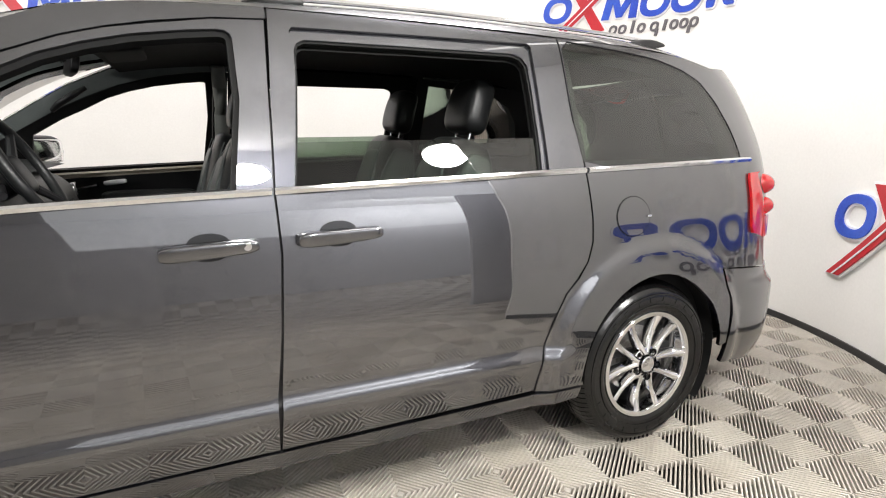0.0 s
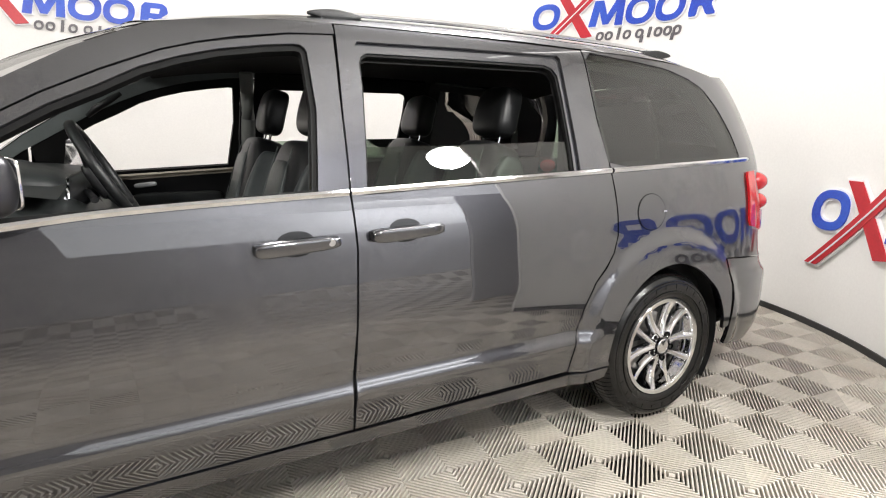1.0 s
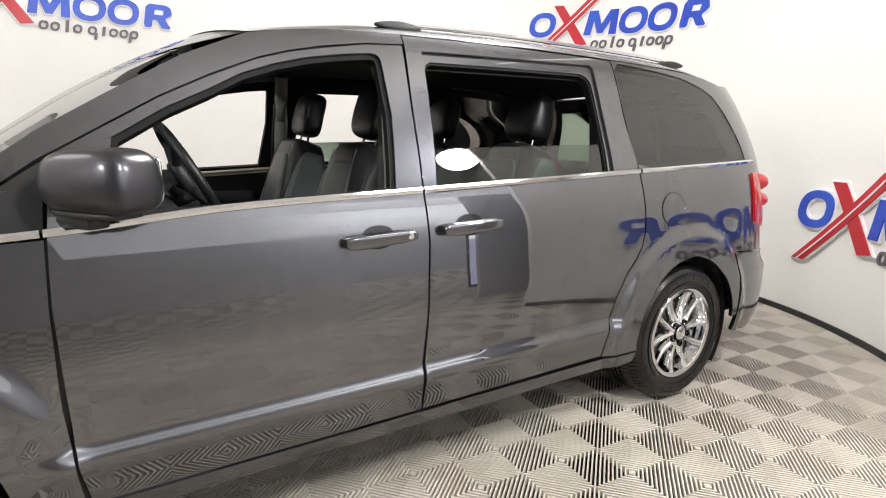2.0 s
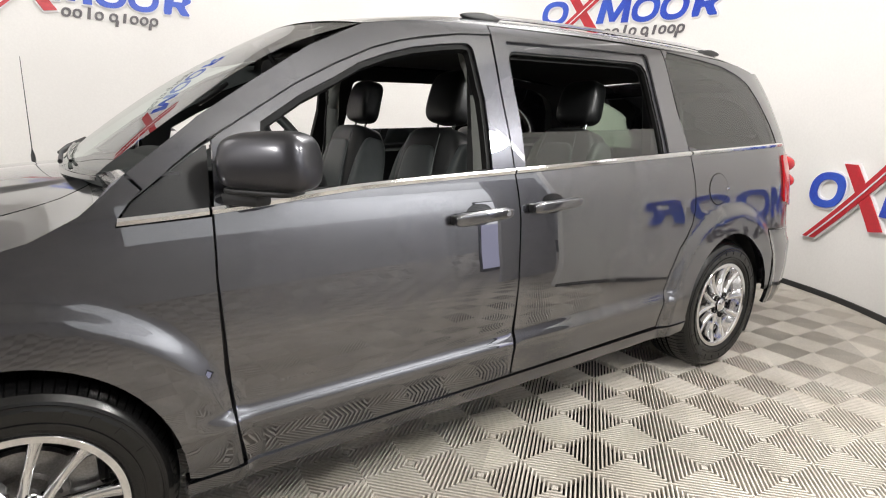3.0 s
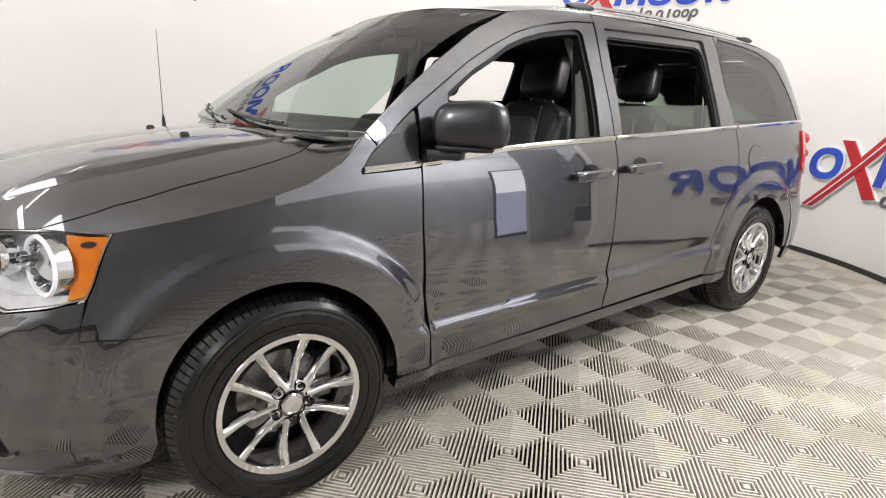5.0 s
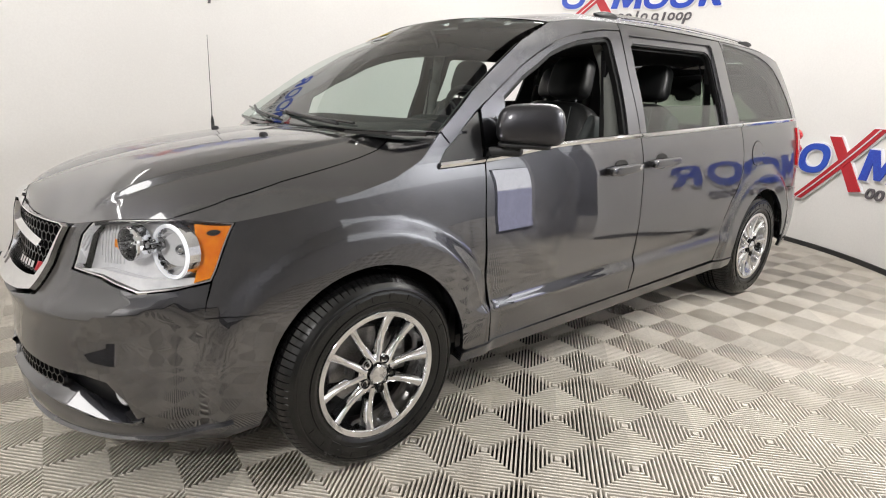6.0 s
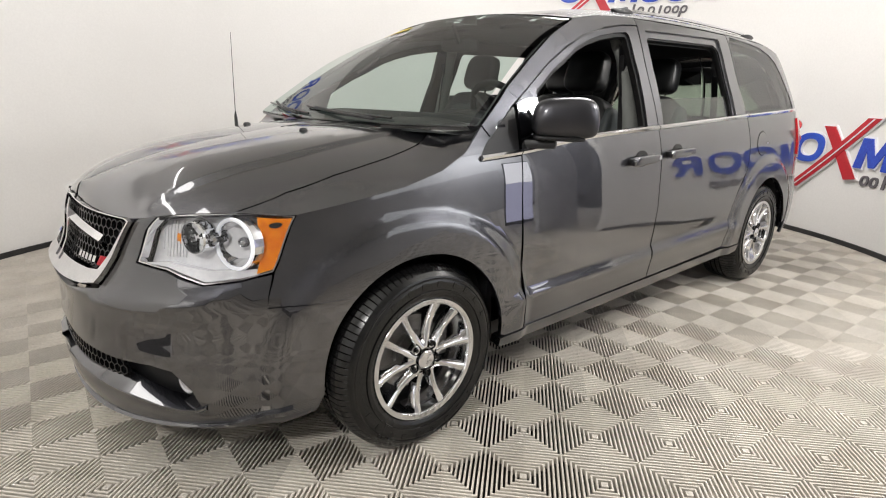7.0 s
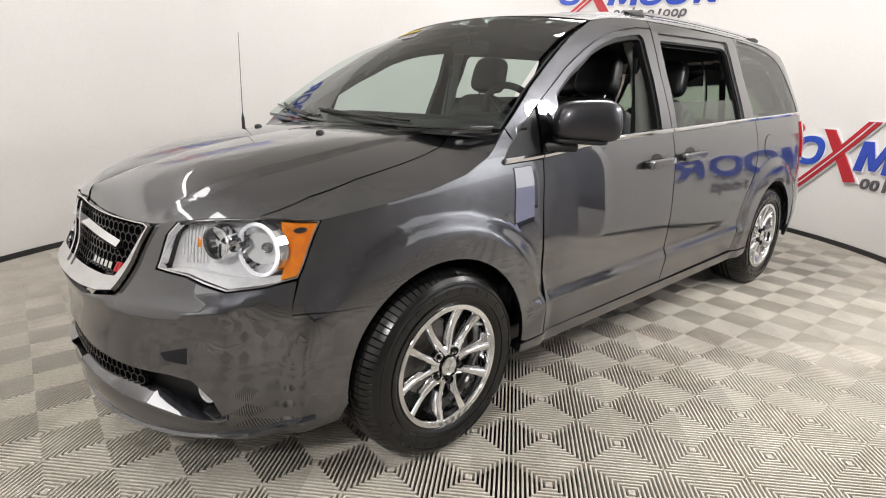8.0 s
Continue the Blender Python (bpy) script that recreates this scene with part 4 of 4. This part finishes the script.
# headlamps
HL = [(-0.967, 0.783), (-0.932, 0.89), (-0.897, 0.933), (-0.749, 0.943), (-0.616, 0.946), (-0.462, 0.933), (-0.49, 0.852), (-0.518, 0.761), (-0.609, 0.74), (-0.721, 0.727), (-0.799, 0.749), (-0.855, 0.768)]
SILVER = mat("lamp_silver", (.95, .95, .96), .22, .25, (.80, .80, .83), 18, 45, .5, .25)
# slight emission put into the ring's surface in place of its bright reflections
HALO = glow("brightened_lamp_ring", (.93, .95, 1), .16)
for mirrored in (False, True):
    lamp_ = skin("headlamp", shrink(HL, .002), shell, LENS, van, lift=-.002, depth=0, mirrored=mirrored, label="clear headlamp with chrome bowls and an amber end")
    lamp_.visible_shadow = False
    skin("lamp_bezel", shrink(HL, -.001), shell, CHROME, lamp_, [shrink(HL, .0035)], .03, -.004, mirrored=mirrored)
    skin("lamp_back", HL, shell, SILVER, lamp_, lift=-.060, depth=0, mirrored=mirrored)
    skin("lamp_shelf", [(-0.946, 0.783), (-0.855, 0.774), (-0.721, 0.733), (-0.56, 0.752), (-0.567, 0.771), (-0.721, 0.768), (-0.869, 0.79)], shell, SILVER, lamp_, lift=-.012, depth=.05, mirrored=mirrored)
    skin("amber_lens", [(-0.581, 0.937), (-0.469, 0.927), (-0.49, 0.852), (-0.518, 0.768), (-0.567, 0.755), (-0.56, 0.852)], shell, AMBER, lamp_, lift=-.010, depth=.04, mirrored=mirrored)
    skin("marker", soften([(-0.546, 0.905), (-0.518, 0.918), (-0.49, 0.908), (-0.518, 0.893)], 2), shell, BLACK, lamp_, lift=-.008, depth=0, mirrored=mirrored, step=.01)
    for k in range(9):
        s0 = -.935 + k * .0125
        skin("reflector_flute", [(s0, .80), (s0 + .008, .80), (s0 + .010, .925), (s0 + .002, .925)] if k > 1 else [(s0 + .012, .82), (s0 + .018, .82), (s0 + .022, .89), (s0 + .016, .89)], shell, SILVER, lamp_, lift=-.054, depth=.006, mirrored=mirrored)
    for s0, z0, r, lit in ((-.652, .848, .074, True), (-.782, .868, .047, False)):
        at = shell(s0, z0)
        d = np.array((-.93, -.36, .04))
        m = look(at - d * .045, at - d * 1.045)
        bowl = lathe([(r * 1.16, -.01), (r * 1.12, .030), (r * 1.0, .030), (r * .94, .018), (r * .75, -.02), (r * .42, -.05), (.0001, -.055)], m, 22)
        bpart("lamp_bowl", flipped(bowl) if mirrored else bowl, CHROME, lamp_, "", 8)
        ring = lathe([(r * .97, .022), (r * 1.0, .034), (r * 1.12, .036), (r * 1.15, .028)] if lit else [(r * 1.02, .029), (r * 1.04, .034), (r * 1.10, .034), (r * 1.13, .028)], m, 40)
        bpart("lamp_ring", flipped(ring) if mirrored else ring, HALO if lit else CHROME, lamp_, "white lamp ring brightened by slight emission" if lit else "")
        bulb = blob((r * .5, r * .5, r * .6), m @ pose(0, 0, -.01), 1, 1)
        bpart("bulb", flipped(bulb) if mirrored else bulb, CHROME, lamp_)
        for f in ((20, 140, 260) if not lit else ()):
            arm = tube(bmesh.new(), [m @ Vector((r * q * math.cos(math.radians(f)), r * q * math.sin(math.radians(f)), .012)) for q in (.15, .95)], .004, 6)
            bpart("bulb_arm", flipped(arm) if mirrored else arm, GLOSSY_BLACK, lamp_)
    at = shell(-.722, .862)
    can = lathe([(.0001, .012), (.016, .012), (.020, .004), (.022, -.03)], look(at - np.array((-.93, -.36, .04)) * .03, at + np.array((.93, .36, 0))), 20)
    bpart("lamp_can", flipped(can) if mirrored else can, CHROME, lamp_)
    at = shell(-.862, .87)
    bulb = blob((.03, .03, .05), Matrix.Translation(at + np.array((.055, .035, -.02))), 1, 1)
    bpart("signal_bulb", flipped(bulb) if mirrored else bulb, AMBER, lamp_)


# ---- wheels ----
def wheel(at):
    """A road wheel at its hub, outer face towards -y."""
    hub = new("wheel")
    hub.parent = van
    m = pose(*at, 90)
    bm = bmesh.new()
    prof = [(.233, .018), (.240, .026), (.252, .032), (.272, .036), (.300, .037), (.322, .030), (.336, .018), (.345, .006), (.352, -.006), (.3585, -.022), (.361, -.045), (.3615, -.07),
            (.3615, -.075), (.354, -.076), (.354, -.084), (.3618, -.085), (.362, -.108), (.354, -.109), (.354, -.117), (.362, -.118), (.3618, -.14), (.354, -.141), (.354, -.149), (.3615, -.15), (.360, -.18), (.352, -.21), (.330, -.228), (.29, -.235), (.235, -.225)]
    steps = 450
    rings = []
    for i, (r, h) in enumerate(prof):
        ring = []
        for k in range(steps):
            cut = 0
            if 7 <= i <= 24 and (k + (2 if i > 14 else 0)) % 5 == 0:
                cut = .0055 if i < 12 or i > 22 else .004
            a = 2 * math.pi * (k - k % 5 + (0, .45, 1.7, 3.3, 4.55)[k % 5] if i < 15 else k) / steps + (.004 * (i - 9) if i > 11 else 0)
            ring.append(bm.verts.new(m @ Vector(((r - cut) * math.cos(a), (r - cut) * math.sin(a), h))))
        rings.append(ring)
    for a, b in zip(rings, rings[1:]):
        for k in range(steps):
            bm.faces.new((a[k], b[k], b[(k + 1) % steps], a[(k + 1) % steps]))
    bpart("tyre", bm, RUBBER, hub, "black tyre with blocky tread", 12)
    for r in (.268, .312):
        bpart("sidewall_ring", lathe([(r - .003, .034 - .0), (r - .002, .0395 if r < .3 else .0365), (r + .002, .0395 if r < .3 else .036), (r + .003, .034)], m, 96), RUBBER, hub)
    for k in range(26):
        if k % 13 > 8:
            continue
        f = 2 * math.pi * k / 26 + .4
        bpart("sidewall_mark", lathe([(.284, .0355), (.284, .0385), (.303, .0385), (.303, .0355)], m, 4, f, .07 if k % 3 else .04), RUBBER, hub)
    rim = bpart("rim", lathe([(.2365, .016), (.2355, .026), (.233, .0285), (.216, .0265), (.2135, .022), (.2125, .008), (.207, -.015), (.194, -.05), (.190, -.075), (.182, -.16), (.19, -.18)], m, 96), CHROME, hub, "chrome alloy rim with ten paired spokes", 50)
    for k in range(5):
        for sgn in (-1, 1):
            f = 2 * math.pi * k / 5 + math.pi / 3
            bm = bmesh.new()
            rows = []
            for t in np.linspace(0, 1, 9):
                r = .046 + t * .172
                spread = sgn * (.021 + .038 * t)
                w = .0138 - .004 * math.sin(math.pi * t) + .003 * t
                z = .018 - .016 * math.sin(math.pi * t) + .006 * t
                c = Vector((r, spread, z))
                rows.append([bm.verts.new(m @ (Matrix.Rotation(f, 4, "Z") @ (c + Vector((0, dy, dz))))) for dy, dz in ((-w * 1.15, -.045), (-w, -.004), (-w * .55, .0), (w * .1, .0018), (w * .65, .0), (w, -.004), (w * 1.15, -.045))])
            for a, b in zip(rows, rows[1:]):
                for i in range(6):
                    bm.faces.new((a[i], b[i], b[i + 1], a[i + 1]))
            bmesh.ops.recalc_face_normals(bm, faces=bm.faces[:])
            bpart("spoke", bm, CHROME, rim, "", 50)
        at_ = m @ Matrix.Translation((.058 * math.cos(f), .058 * math.sin(f), .004))
        bpart("nut_pocket", lathe([(.0165, .0185), (.0145, .012), (.0125, -.01), (.0001, -.012)], at_, 16), GLOSSY_BLACK, rim)
        bpart("wheel_nut", lathe([(.0001, .014), (.007, .014), (.009, .008), (.009, -.012)], at_, 6), GLOSSY_BLACK, rim)
    bpart("hub_plate", lathe([(.076, -.014), (.074, .006), (.066, .013), (.045, .015)], m, 60), CHROME, rim)
    bpart("hub_cap", lathe([(.038, .010), (.036, .022), (.031, .026), (.029, .024), (.0001, .026)], m, 40), CHROME, rim)
    disc = bpart("brake_disc", lathe([(.0001, -.060), (.08, -.058), (.085, -.075), (.145, -.076), (.147, -.10), (.08, -.10)], m, 64), STEEL, hub)
    bpart("caliper", box(bmesh.new(), (.07, .15, .07), m @ pose(.135, .02, -.09), .012), STEEL, disc)
    # black disc across the barrel, standing in for the shade deep inside the wheel
    bpart("barrel_shade_disc", lathe([(.0001, -.155), (.183, -.155)], m, 40), BLACK, hub)
    return hub


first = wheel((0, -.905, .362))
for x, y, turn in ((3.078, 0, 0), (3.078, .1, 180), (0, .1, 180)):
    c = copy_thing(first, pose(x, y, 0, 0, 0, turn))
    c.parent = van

# ---- underside and cabin ----
bm = bmesh.new()
box(bm, (2.2, 1.66, .10), pose(1.54, 0, .31))
box(bm, (.5, 1.0, .10), pose(0, 0, .27))
box(bm, (.9, 1.0, .12), pose(3.5, 0, .30))
bpart("underbody", bm, BLACK, van)
bm = bmesh.new()
box(bm, (3.3, 1.72, .03), pose(2.2, 0, .40))
bpart("cabin_floor", bm, BLACK, van)
bpart("bulkhead", box(bmesh.new(), (.03, 1.66, .78), pose(.42, 0, .72)), BLACK, van)


def seat(x, y, z, width=.50):
    """A leather seat: x at the backrest's foot, z at the top of the cushion."""
    s = new("seat")
    s.parent = van
    bpart("cushion", blob((.54, width, .18), pose(x - .24, y, z - .08, 0, -6, 0), .5, .35), LEATHER, s)
    lean = pose(x, y, z - .02, 0, 16, 0)
    back = blob((.17, width, .70), lean @ pose(.02, 0, .33), .38, .36, lambda u, v, w: (u - .25 * (1 - v * v) * (u < 0), v * (1 - .16 * max(w, 0) ** 2), w), 36, 26)
    b = bpart("backrest", back, LEATHER, s)
    bpart("insert", blob((.05, width * .56, .50), lean @ pose(-.070, 0, .34), .35, .35, lambda u, v, w: (u, v * (1 - .12 * max(w, 0)), w)), SUEDE, b, "dark grey perforated leather panel")
    for sgn in (-1, 1):
        seam = [lean @ Vector((-.094 + .014 * abs(k) ** 2, sgn * (width * .30 - .03 * max(k, 0)), .36 + .28 * k)) for k in np.linspace(-1, 1, 12)]
        bpart("piping", tube(bmesh.new(), seam, .0022, 6), TRIM_GREY, b)
    for sgn in (-1, 1):
        bpart("side_bolster", blob((.20, .07, .60), lean @ pose(.02, sgn * (width / 2 - .028), .32), .5, .5, lambda u, v, w: (u * (1 - .25 * max(w, 0)), v, w)), SUEDE, b, "grey leather side panel")
    rest_ = blob((.115, .255, .235), lean @ pose(.012, 0, .825), .5, .42, lambda u, v, w: (u + .15 * w * w, v * (1 - .08 * w), w), 32, 22)
    h = bpart("headrest", rest_, LEATHER, s)
    for sgn in (-1, 1):
        bpart("post", tube(bmesh.new(), [lean @ Vector((.02, sgn * .065, .64)), lean @ Vector((.02, sgn * .065, .76))], .006, 8), CHROME, h)
    return s


seat(1.40, -.38, .665)
seat(1.40, .485, .675)
seat(2.25, -.366, .665, .46)
seat(2.23, .42, .67, .46)

dash = bpart("dashboard", blob((.52, 1.58, .34), pose(.62, 0, 1.02, 0, 8, 0), .45, .25, lambda u, v, w: (u * (1 - .25 * max(w, 0)) + .12 * (1 - v * v), v, w * (1 - .22 * u))), DASH, van, "dark dashboard with chrome-ringed dials")


def dash_top(a, b):
    """The pad from the screen's foot to the binnacle: a across, b from front to back."""
    a, b = np.asarray(a, float), np.asarray(b, float)
    x0 = screen_at(a * .97, 0 * b)[..., 0] + .02
    y = YC + .84 * a
    return np.stack([x0 + (.80 - x0) * b, y, 1.158 + .030 * np.sin(np.pi * b) + .035 * np.exp(-((y + .38) / .22) ** 2) * b + 0 * x0], -1)


sheet("dash_pad", dash_top, np.linspace(-1, 1, 41), np.linspace(0, 1, 15), DASH, dash)
bpart("hood_cowl", blob((.20, .38, .12), pose(.70, -.40, 1.17, 0, 12, 0), .6, .5), DASH, dash)
for y in (-.47, -.36):
    bpart("dial", lathe([(.045, 0), (.052, .006), (.054, 0), (.0001, -.004)], pose(.79, y, 1.135, 0, 68, 0), 32), CHROME, dash)
bpart("centre_stack", box(bmesh.new(), (.16, .30, .42), pose(.83, .02, .93, 0, -18, 0), .03, 3), BLACK, dash)
for y in (-.72, .16, .72, -.13):
    bpart("air_vent", blob((.03, .10, .07), pose(.855, y, 1.04, 0, -12, 0), .5, .5), CHROME, dash)
bpart("shift_lever", tube(bmesh.new(), [(.86, -.12, 1.02), (.98, -.13, 1.06)], [.012, .02], 10), BLACK, dash)

for y in (-.47, -.36):
    arc = [(.80, y + .058 * math.cos(k * math.pi / 12), 1.135 + .058 * math.sin(k * math.pi / 12)) for k in range(13)]
    bpart("dial_rim", tube(bmesh.new(), arc, .006, 8), CHROME, dash)
for k, (y, z) in enumerate(((-.22, 1.08), (-.16, 1.02), (.02, 1.06), (.02, .98))):
    bpart("switch_row", box(bmesh.new(), (.02, .11, .012), pose(.845, y, z, 0, -18, 0), .003), SILVER if k % 2 else GLOSSY_BLACK, dash)
for sgn in (-1, 1):
    grip = [(.80, YC + sgn * .70, 1.42), (.835, YC + sgn * .665, 1.45), (.90, YC + sgn * .655, 1.495), (.95, YC + sgn * .675, 1.53)]
    bpart("grab_handle", tube(bmesh.new(), grip, [.012, .017, .017, .012], 10), BLACK, van)
    bpart("arm_rest", blob((.46, .09, .07), pose(1.18, YC + sgn * .80, .98), .4, .4), DASH, van)
    bpart("door_pull", blob((.11, .022, .026), pose(1.02, YC + sgn * .80, 1.06, 0, -6, 0), .5, .4), SILVER, van)
    bpart("switch_pod", box(bmesh.new(), (.16, .05, .02), pose(.86, YC + sgn * .815, 1.03, 0, -10, 0), .006), GLOSSY_BLACK, van)

tilt = pose(.905, -.40, 1.195, 0, 62, 0)
ringp = [tilt @ Vector((.185 * math.cos(k * math.pi / 24), .185 * math.sin(k * math.pi / 24), 0)) for k in range(48)]
steer = bpart("steering_wheel", tube(bmesh.new(), ringp, .0165, 12, True), LEATHER, van, "black leather steering wheel")
bpart("hub_pad", blob((.13, .15, .05), tilt @ pose(0, 0, -.03), .5, .5), BLACK, steer)
for f in (0, 90, 180, 270):
    a, b = (tilt @ (Matrix.Rotation(math.radians(f + 45), 4, "Z") @ Vector((r, 0, z))) for r, z in ((.05, -.03), (.18, 0)))
    bpart("spoke", tube(bmesh.new(), [a, b], [.016, .012], 8), BLACK, steer)
bpart("column", tube(bmesh.new(), [tilt @ Vector((0, 0, -.04)), tilt @ Vector((0, 0, -.28))], .05, 12), BLACK, steer)
for sgn in (-1, 1):
    bpart("stalk", tube(bmesh.new(), [tilt @ Vector((0, 0, -.08)), tilt @ Vector((.04, sgn * .16, -.06))], [.008, .012], 8), BLACK, steer)
inner_mirror = bpart("rear_view_mirror", blob((.035, .24, .07), pose(1.0, .02, 1.56, 0, 12, 14), .5, .4), BLACK, van)
bpart("stem", tube(bmesh.new(), [(.98, 0, 1.57), (.93, 0, 1.66)], .01, 8), BLACK, inner_mirror)
for sgn in (-1, 1):
    cover = tube(bmesh.new(), [(1.545, YC + sgn * .80, 1.05), (1.56, YC + sgn * .765, 1.22), (1.565, YC + sgn * .715, 1.42), (1.56, YC + sgn * .665, 1.56), (1.555, YC + sgn * .63, 1.66)], [.044, .042, .038, .036, .034], 14)
    bpart("pillar_cover", cover, PILLAR_GREY, van, "pale grey pillar cover")
for y in (-.38, .38):
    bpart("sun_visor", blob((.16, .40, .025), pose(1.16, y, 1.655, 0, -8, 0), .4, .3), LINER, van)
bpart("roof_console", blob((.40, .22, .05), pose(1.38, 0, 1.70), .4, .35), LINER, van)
for sgn in (-1, 1):
    for x in (1.53, 2.62):
        strap = [(x + .02, YC + sgn * .70, 1.56), (x + .0, YC + sgn * .74, 1.3), (x - .03, YC + sgn * .78, .95)]
        belt_ = bmesh.new()
        for (ax, ay, az), (bx, by, bz) in zip(strap, strap[1:]):
            box(belt_, (.045, .006, math.dist((ax, ay, az), (bx, by, bz))), Matrix.Translation(((ax + bx) / 2, (ay + by) / 2, (az + bz) / 2)) @ Vector((bx - ax, by - ay, bz - az)).to_track_quat("Z", "Y").to_matrix().to_4x4())
        bpart("seat_belt", belt_, BLACK, van)
        bpart("belt_anchor", box(bmesh.new(), (.05, .03, .08), pose(x + .02, YC + sgn * .715, 1.47), .008), BLACK, van)


# ---- floor tiles, last ----
PITCH, TILT_ = .2825, math.radians(40.88)


def tile_mesh():
    """Four fields of ribs, each square to its own edge, on a thin grid."""
    verts, faces = [], []
    h, half, n = .028, PITCH / 2 - .0002, 17
    w = .0082

    def prism(*rings):
        k, m = len(verts), len(rings[0][0])
        for pts, z in rings:
            verts.extend((x, y, z) for x, y in pts)
        faces.append(tuple(range(k, k + m)))
        for r in range(len(rings) - 1):
            for i in range(m):
                j, a = (i + 1) % m, k + r * m
                faces.append((a + i, a + m + i, a + m + j, a + j))

    for turn in range(4):
        c, s = (1, 0, -1, 0)[turn], (0, 1, 0, -1)[turn]
        for i in range(n):
            v = -half + (i + .5) * 2 * half / n
            if abs(v) - w / 2 > half - .002:
                continue
            rings = []
            for width, z in ((.0055, 0), (.0072, -.0020), (.0072, -h)):
                a, b = v - width / 2, v + width / 2
                pts = [(half, a), (half, b), (min(abs(b), half), b), (min(abs(a), half), a)]
                rings.append(([(c * x - s * y, s * x + c * y) for x, y in pts], z))
            prism(*rings)
    for x in (-1, 1):
        for y in (-1, 1):
            stud = [(x * half - (x > 0) * .006, y * half - (y > 0) * .006), (x * half + (x < 0) * .006, y * half - (y > 0) * .006),
                    (x * half + (x < 0) * .006, y * half + (y < 0) * .006), (x * half - (x > 0) * .006, y * half + (y < 0) * .006)]
            prism((stud, 0), (stud, -h))
    return verts, faces


def tile_surface():
    m = mat("ribbed_tile", (.70, .655, .585), .5, 0, (.60, .56, .50), 4, 60, .5, .06, Specular_IOR_Level=.3)
    t = m.node_tree
    b = t.nodes["Principled BSDF"]
    geo, stain, ramp, mul, info = (t.nodes.new("ShaderNode" + k) for k in ("NewGeometry", "TexNoise", "MapRange", "Mix", "ObjectInfo"))
    stain.inputs["Scale"].default_value, stain.inputs["Detail"].default_value = 3.1, 8
    t.links.new(geo.outputs["Position"], stain.inputs["Vector"])
    ramp.inputs["From Min"].default_value, ramp.inputs["From Max"].default_value = .42, .68
    ramp.inputs["To Min"].default_value, ramp.inputs["To Max"].default_value = 0, .38
    t.links.new(stain.outputs["Fac"], ramp.inputs["Value"])
    mul.data_type, mul.blend_type = "RGBA", "MULTIPLY"
    src = b.inputs["Base Color"].links[0].from_socket
    t.links.new(ramp.outputs[0], mul.inputs["Factor"])
    t.links.new(src, mul.inputs["A"])
    mul.inputs["B"].default_value = (.62, .58, .53, 1)
    hue = t.nodes.new("ShaderNodeMapRange")
    hue.inputs["To Min"].default_value, hue.inputs["To Max"].default_value = .88, 1.06
    t.links.new(info.outputs["Random"], hue.inputs["Value"])
    val = t.nodes.new("ShaderNodeHueSaturation")
    t.links.new(hue.outputs[0], val.inputs["Value"])
    t.links.new(mul.outputs["Result"], val.inputs["Color"])
    t.links.new(val.outputs[0], b.inputs["Base Color"])
    return m


TILE_TOP = tile_surface()
tv, tf = tile_mesh()
centres = []
cu, su = math.cos(TILT_), math.sin(TILT_)
for i in range(-40, 41):
    for j in range(-40, 41):
        u, v = i * PITCH, (j + .5) * PITCH
        x, y = -.0553 + cu * u - su * v, .0256 + su * u + cu * v
        in_room = ((x - CX) / (EA + .1)) ** 2 + ((y - CY) / (EB + .1)) ** 2 < 1
        if in_room or (-4.4 < x < 6.8 and -6.7 < y < .5):
            centres.append((x, y))
centres.sort(key=lambda p: abs(p[0] - .9) * .75 + abs(p[1] + 1.35))
shared = bpy.data.meshes.new("floor_tile")
shared.from_pydata(tv, [], tf)
shared.materials.append(TILE_TOP)
for x, y in centres[:300]:
    ob = new("floor_tile", shared)
    ob.matrix_basis = pose(x, y, 0, 0, 0, math.degrees(TILT_))
    ob.parent = floor
V, n = np.array(tv), len(tv)
R = np.array([[cu, -su, 0], [su, cu, 0], [0, 0, 1]])
far = centres[300:]
allv = np.concatenate([V @ R.T + (x, y, 0) for x, y in far])
rest = bpy.data.meshes.new("floor_tiles")
rest.from_pydata(allv.tolist(), [], [tuple(i + k * n for i in f) for k in range(len(far)) for f in tf])
rest.materials.append(TILE_TOP)
ob = new("floor_tiles", rest)
ob.parent = floor
tagged(ob, "ribbed beige floor tiles farther off", kind="stuff")
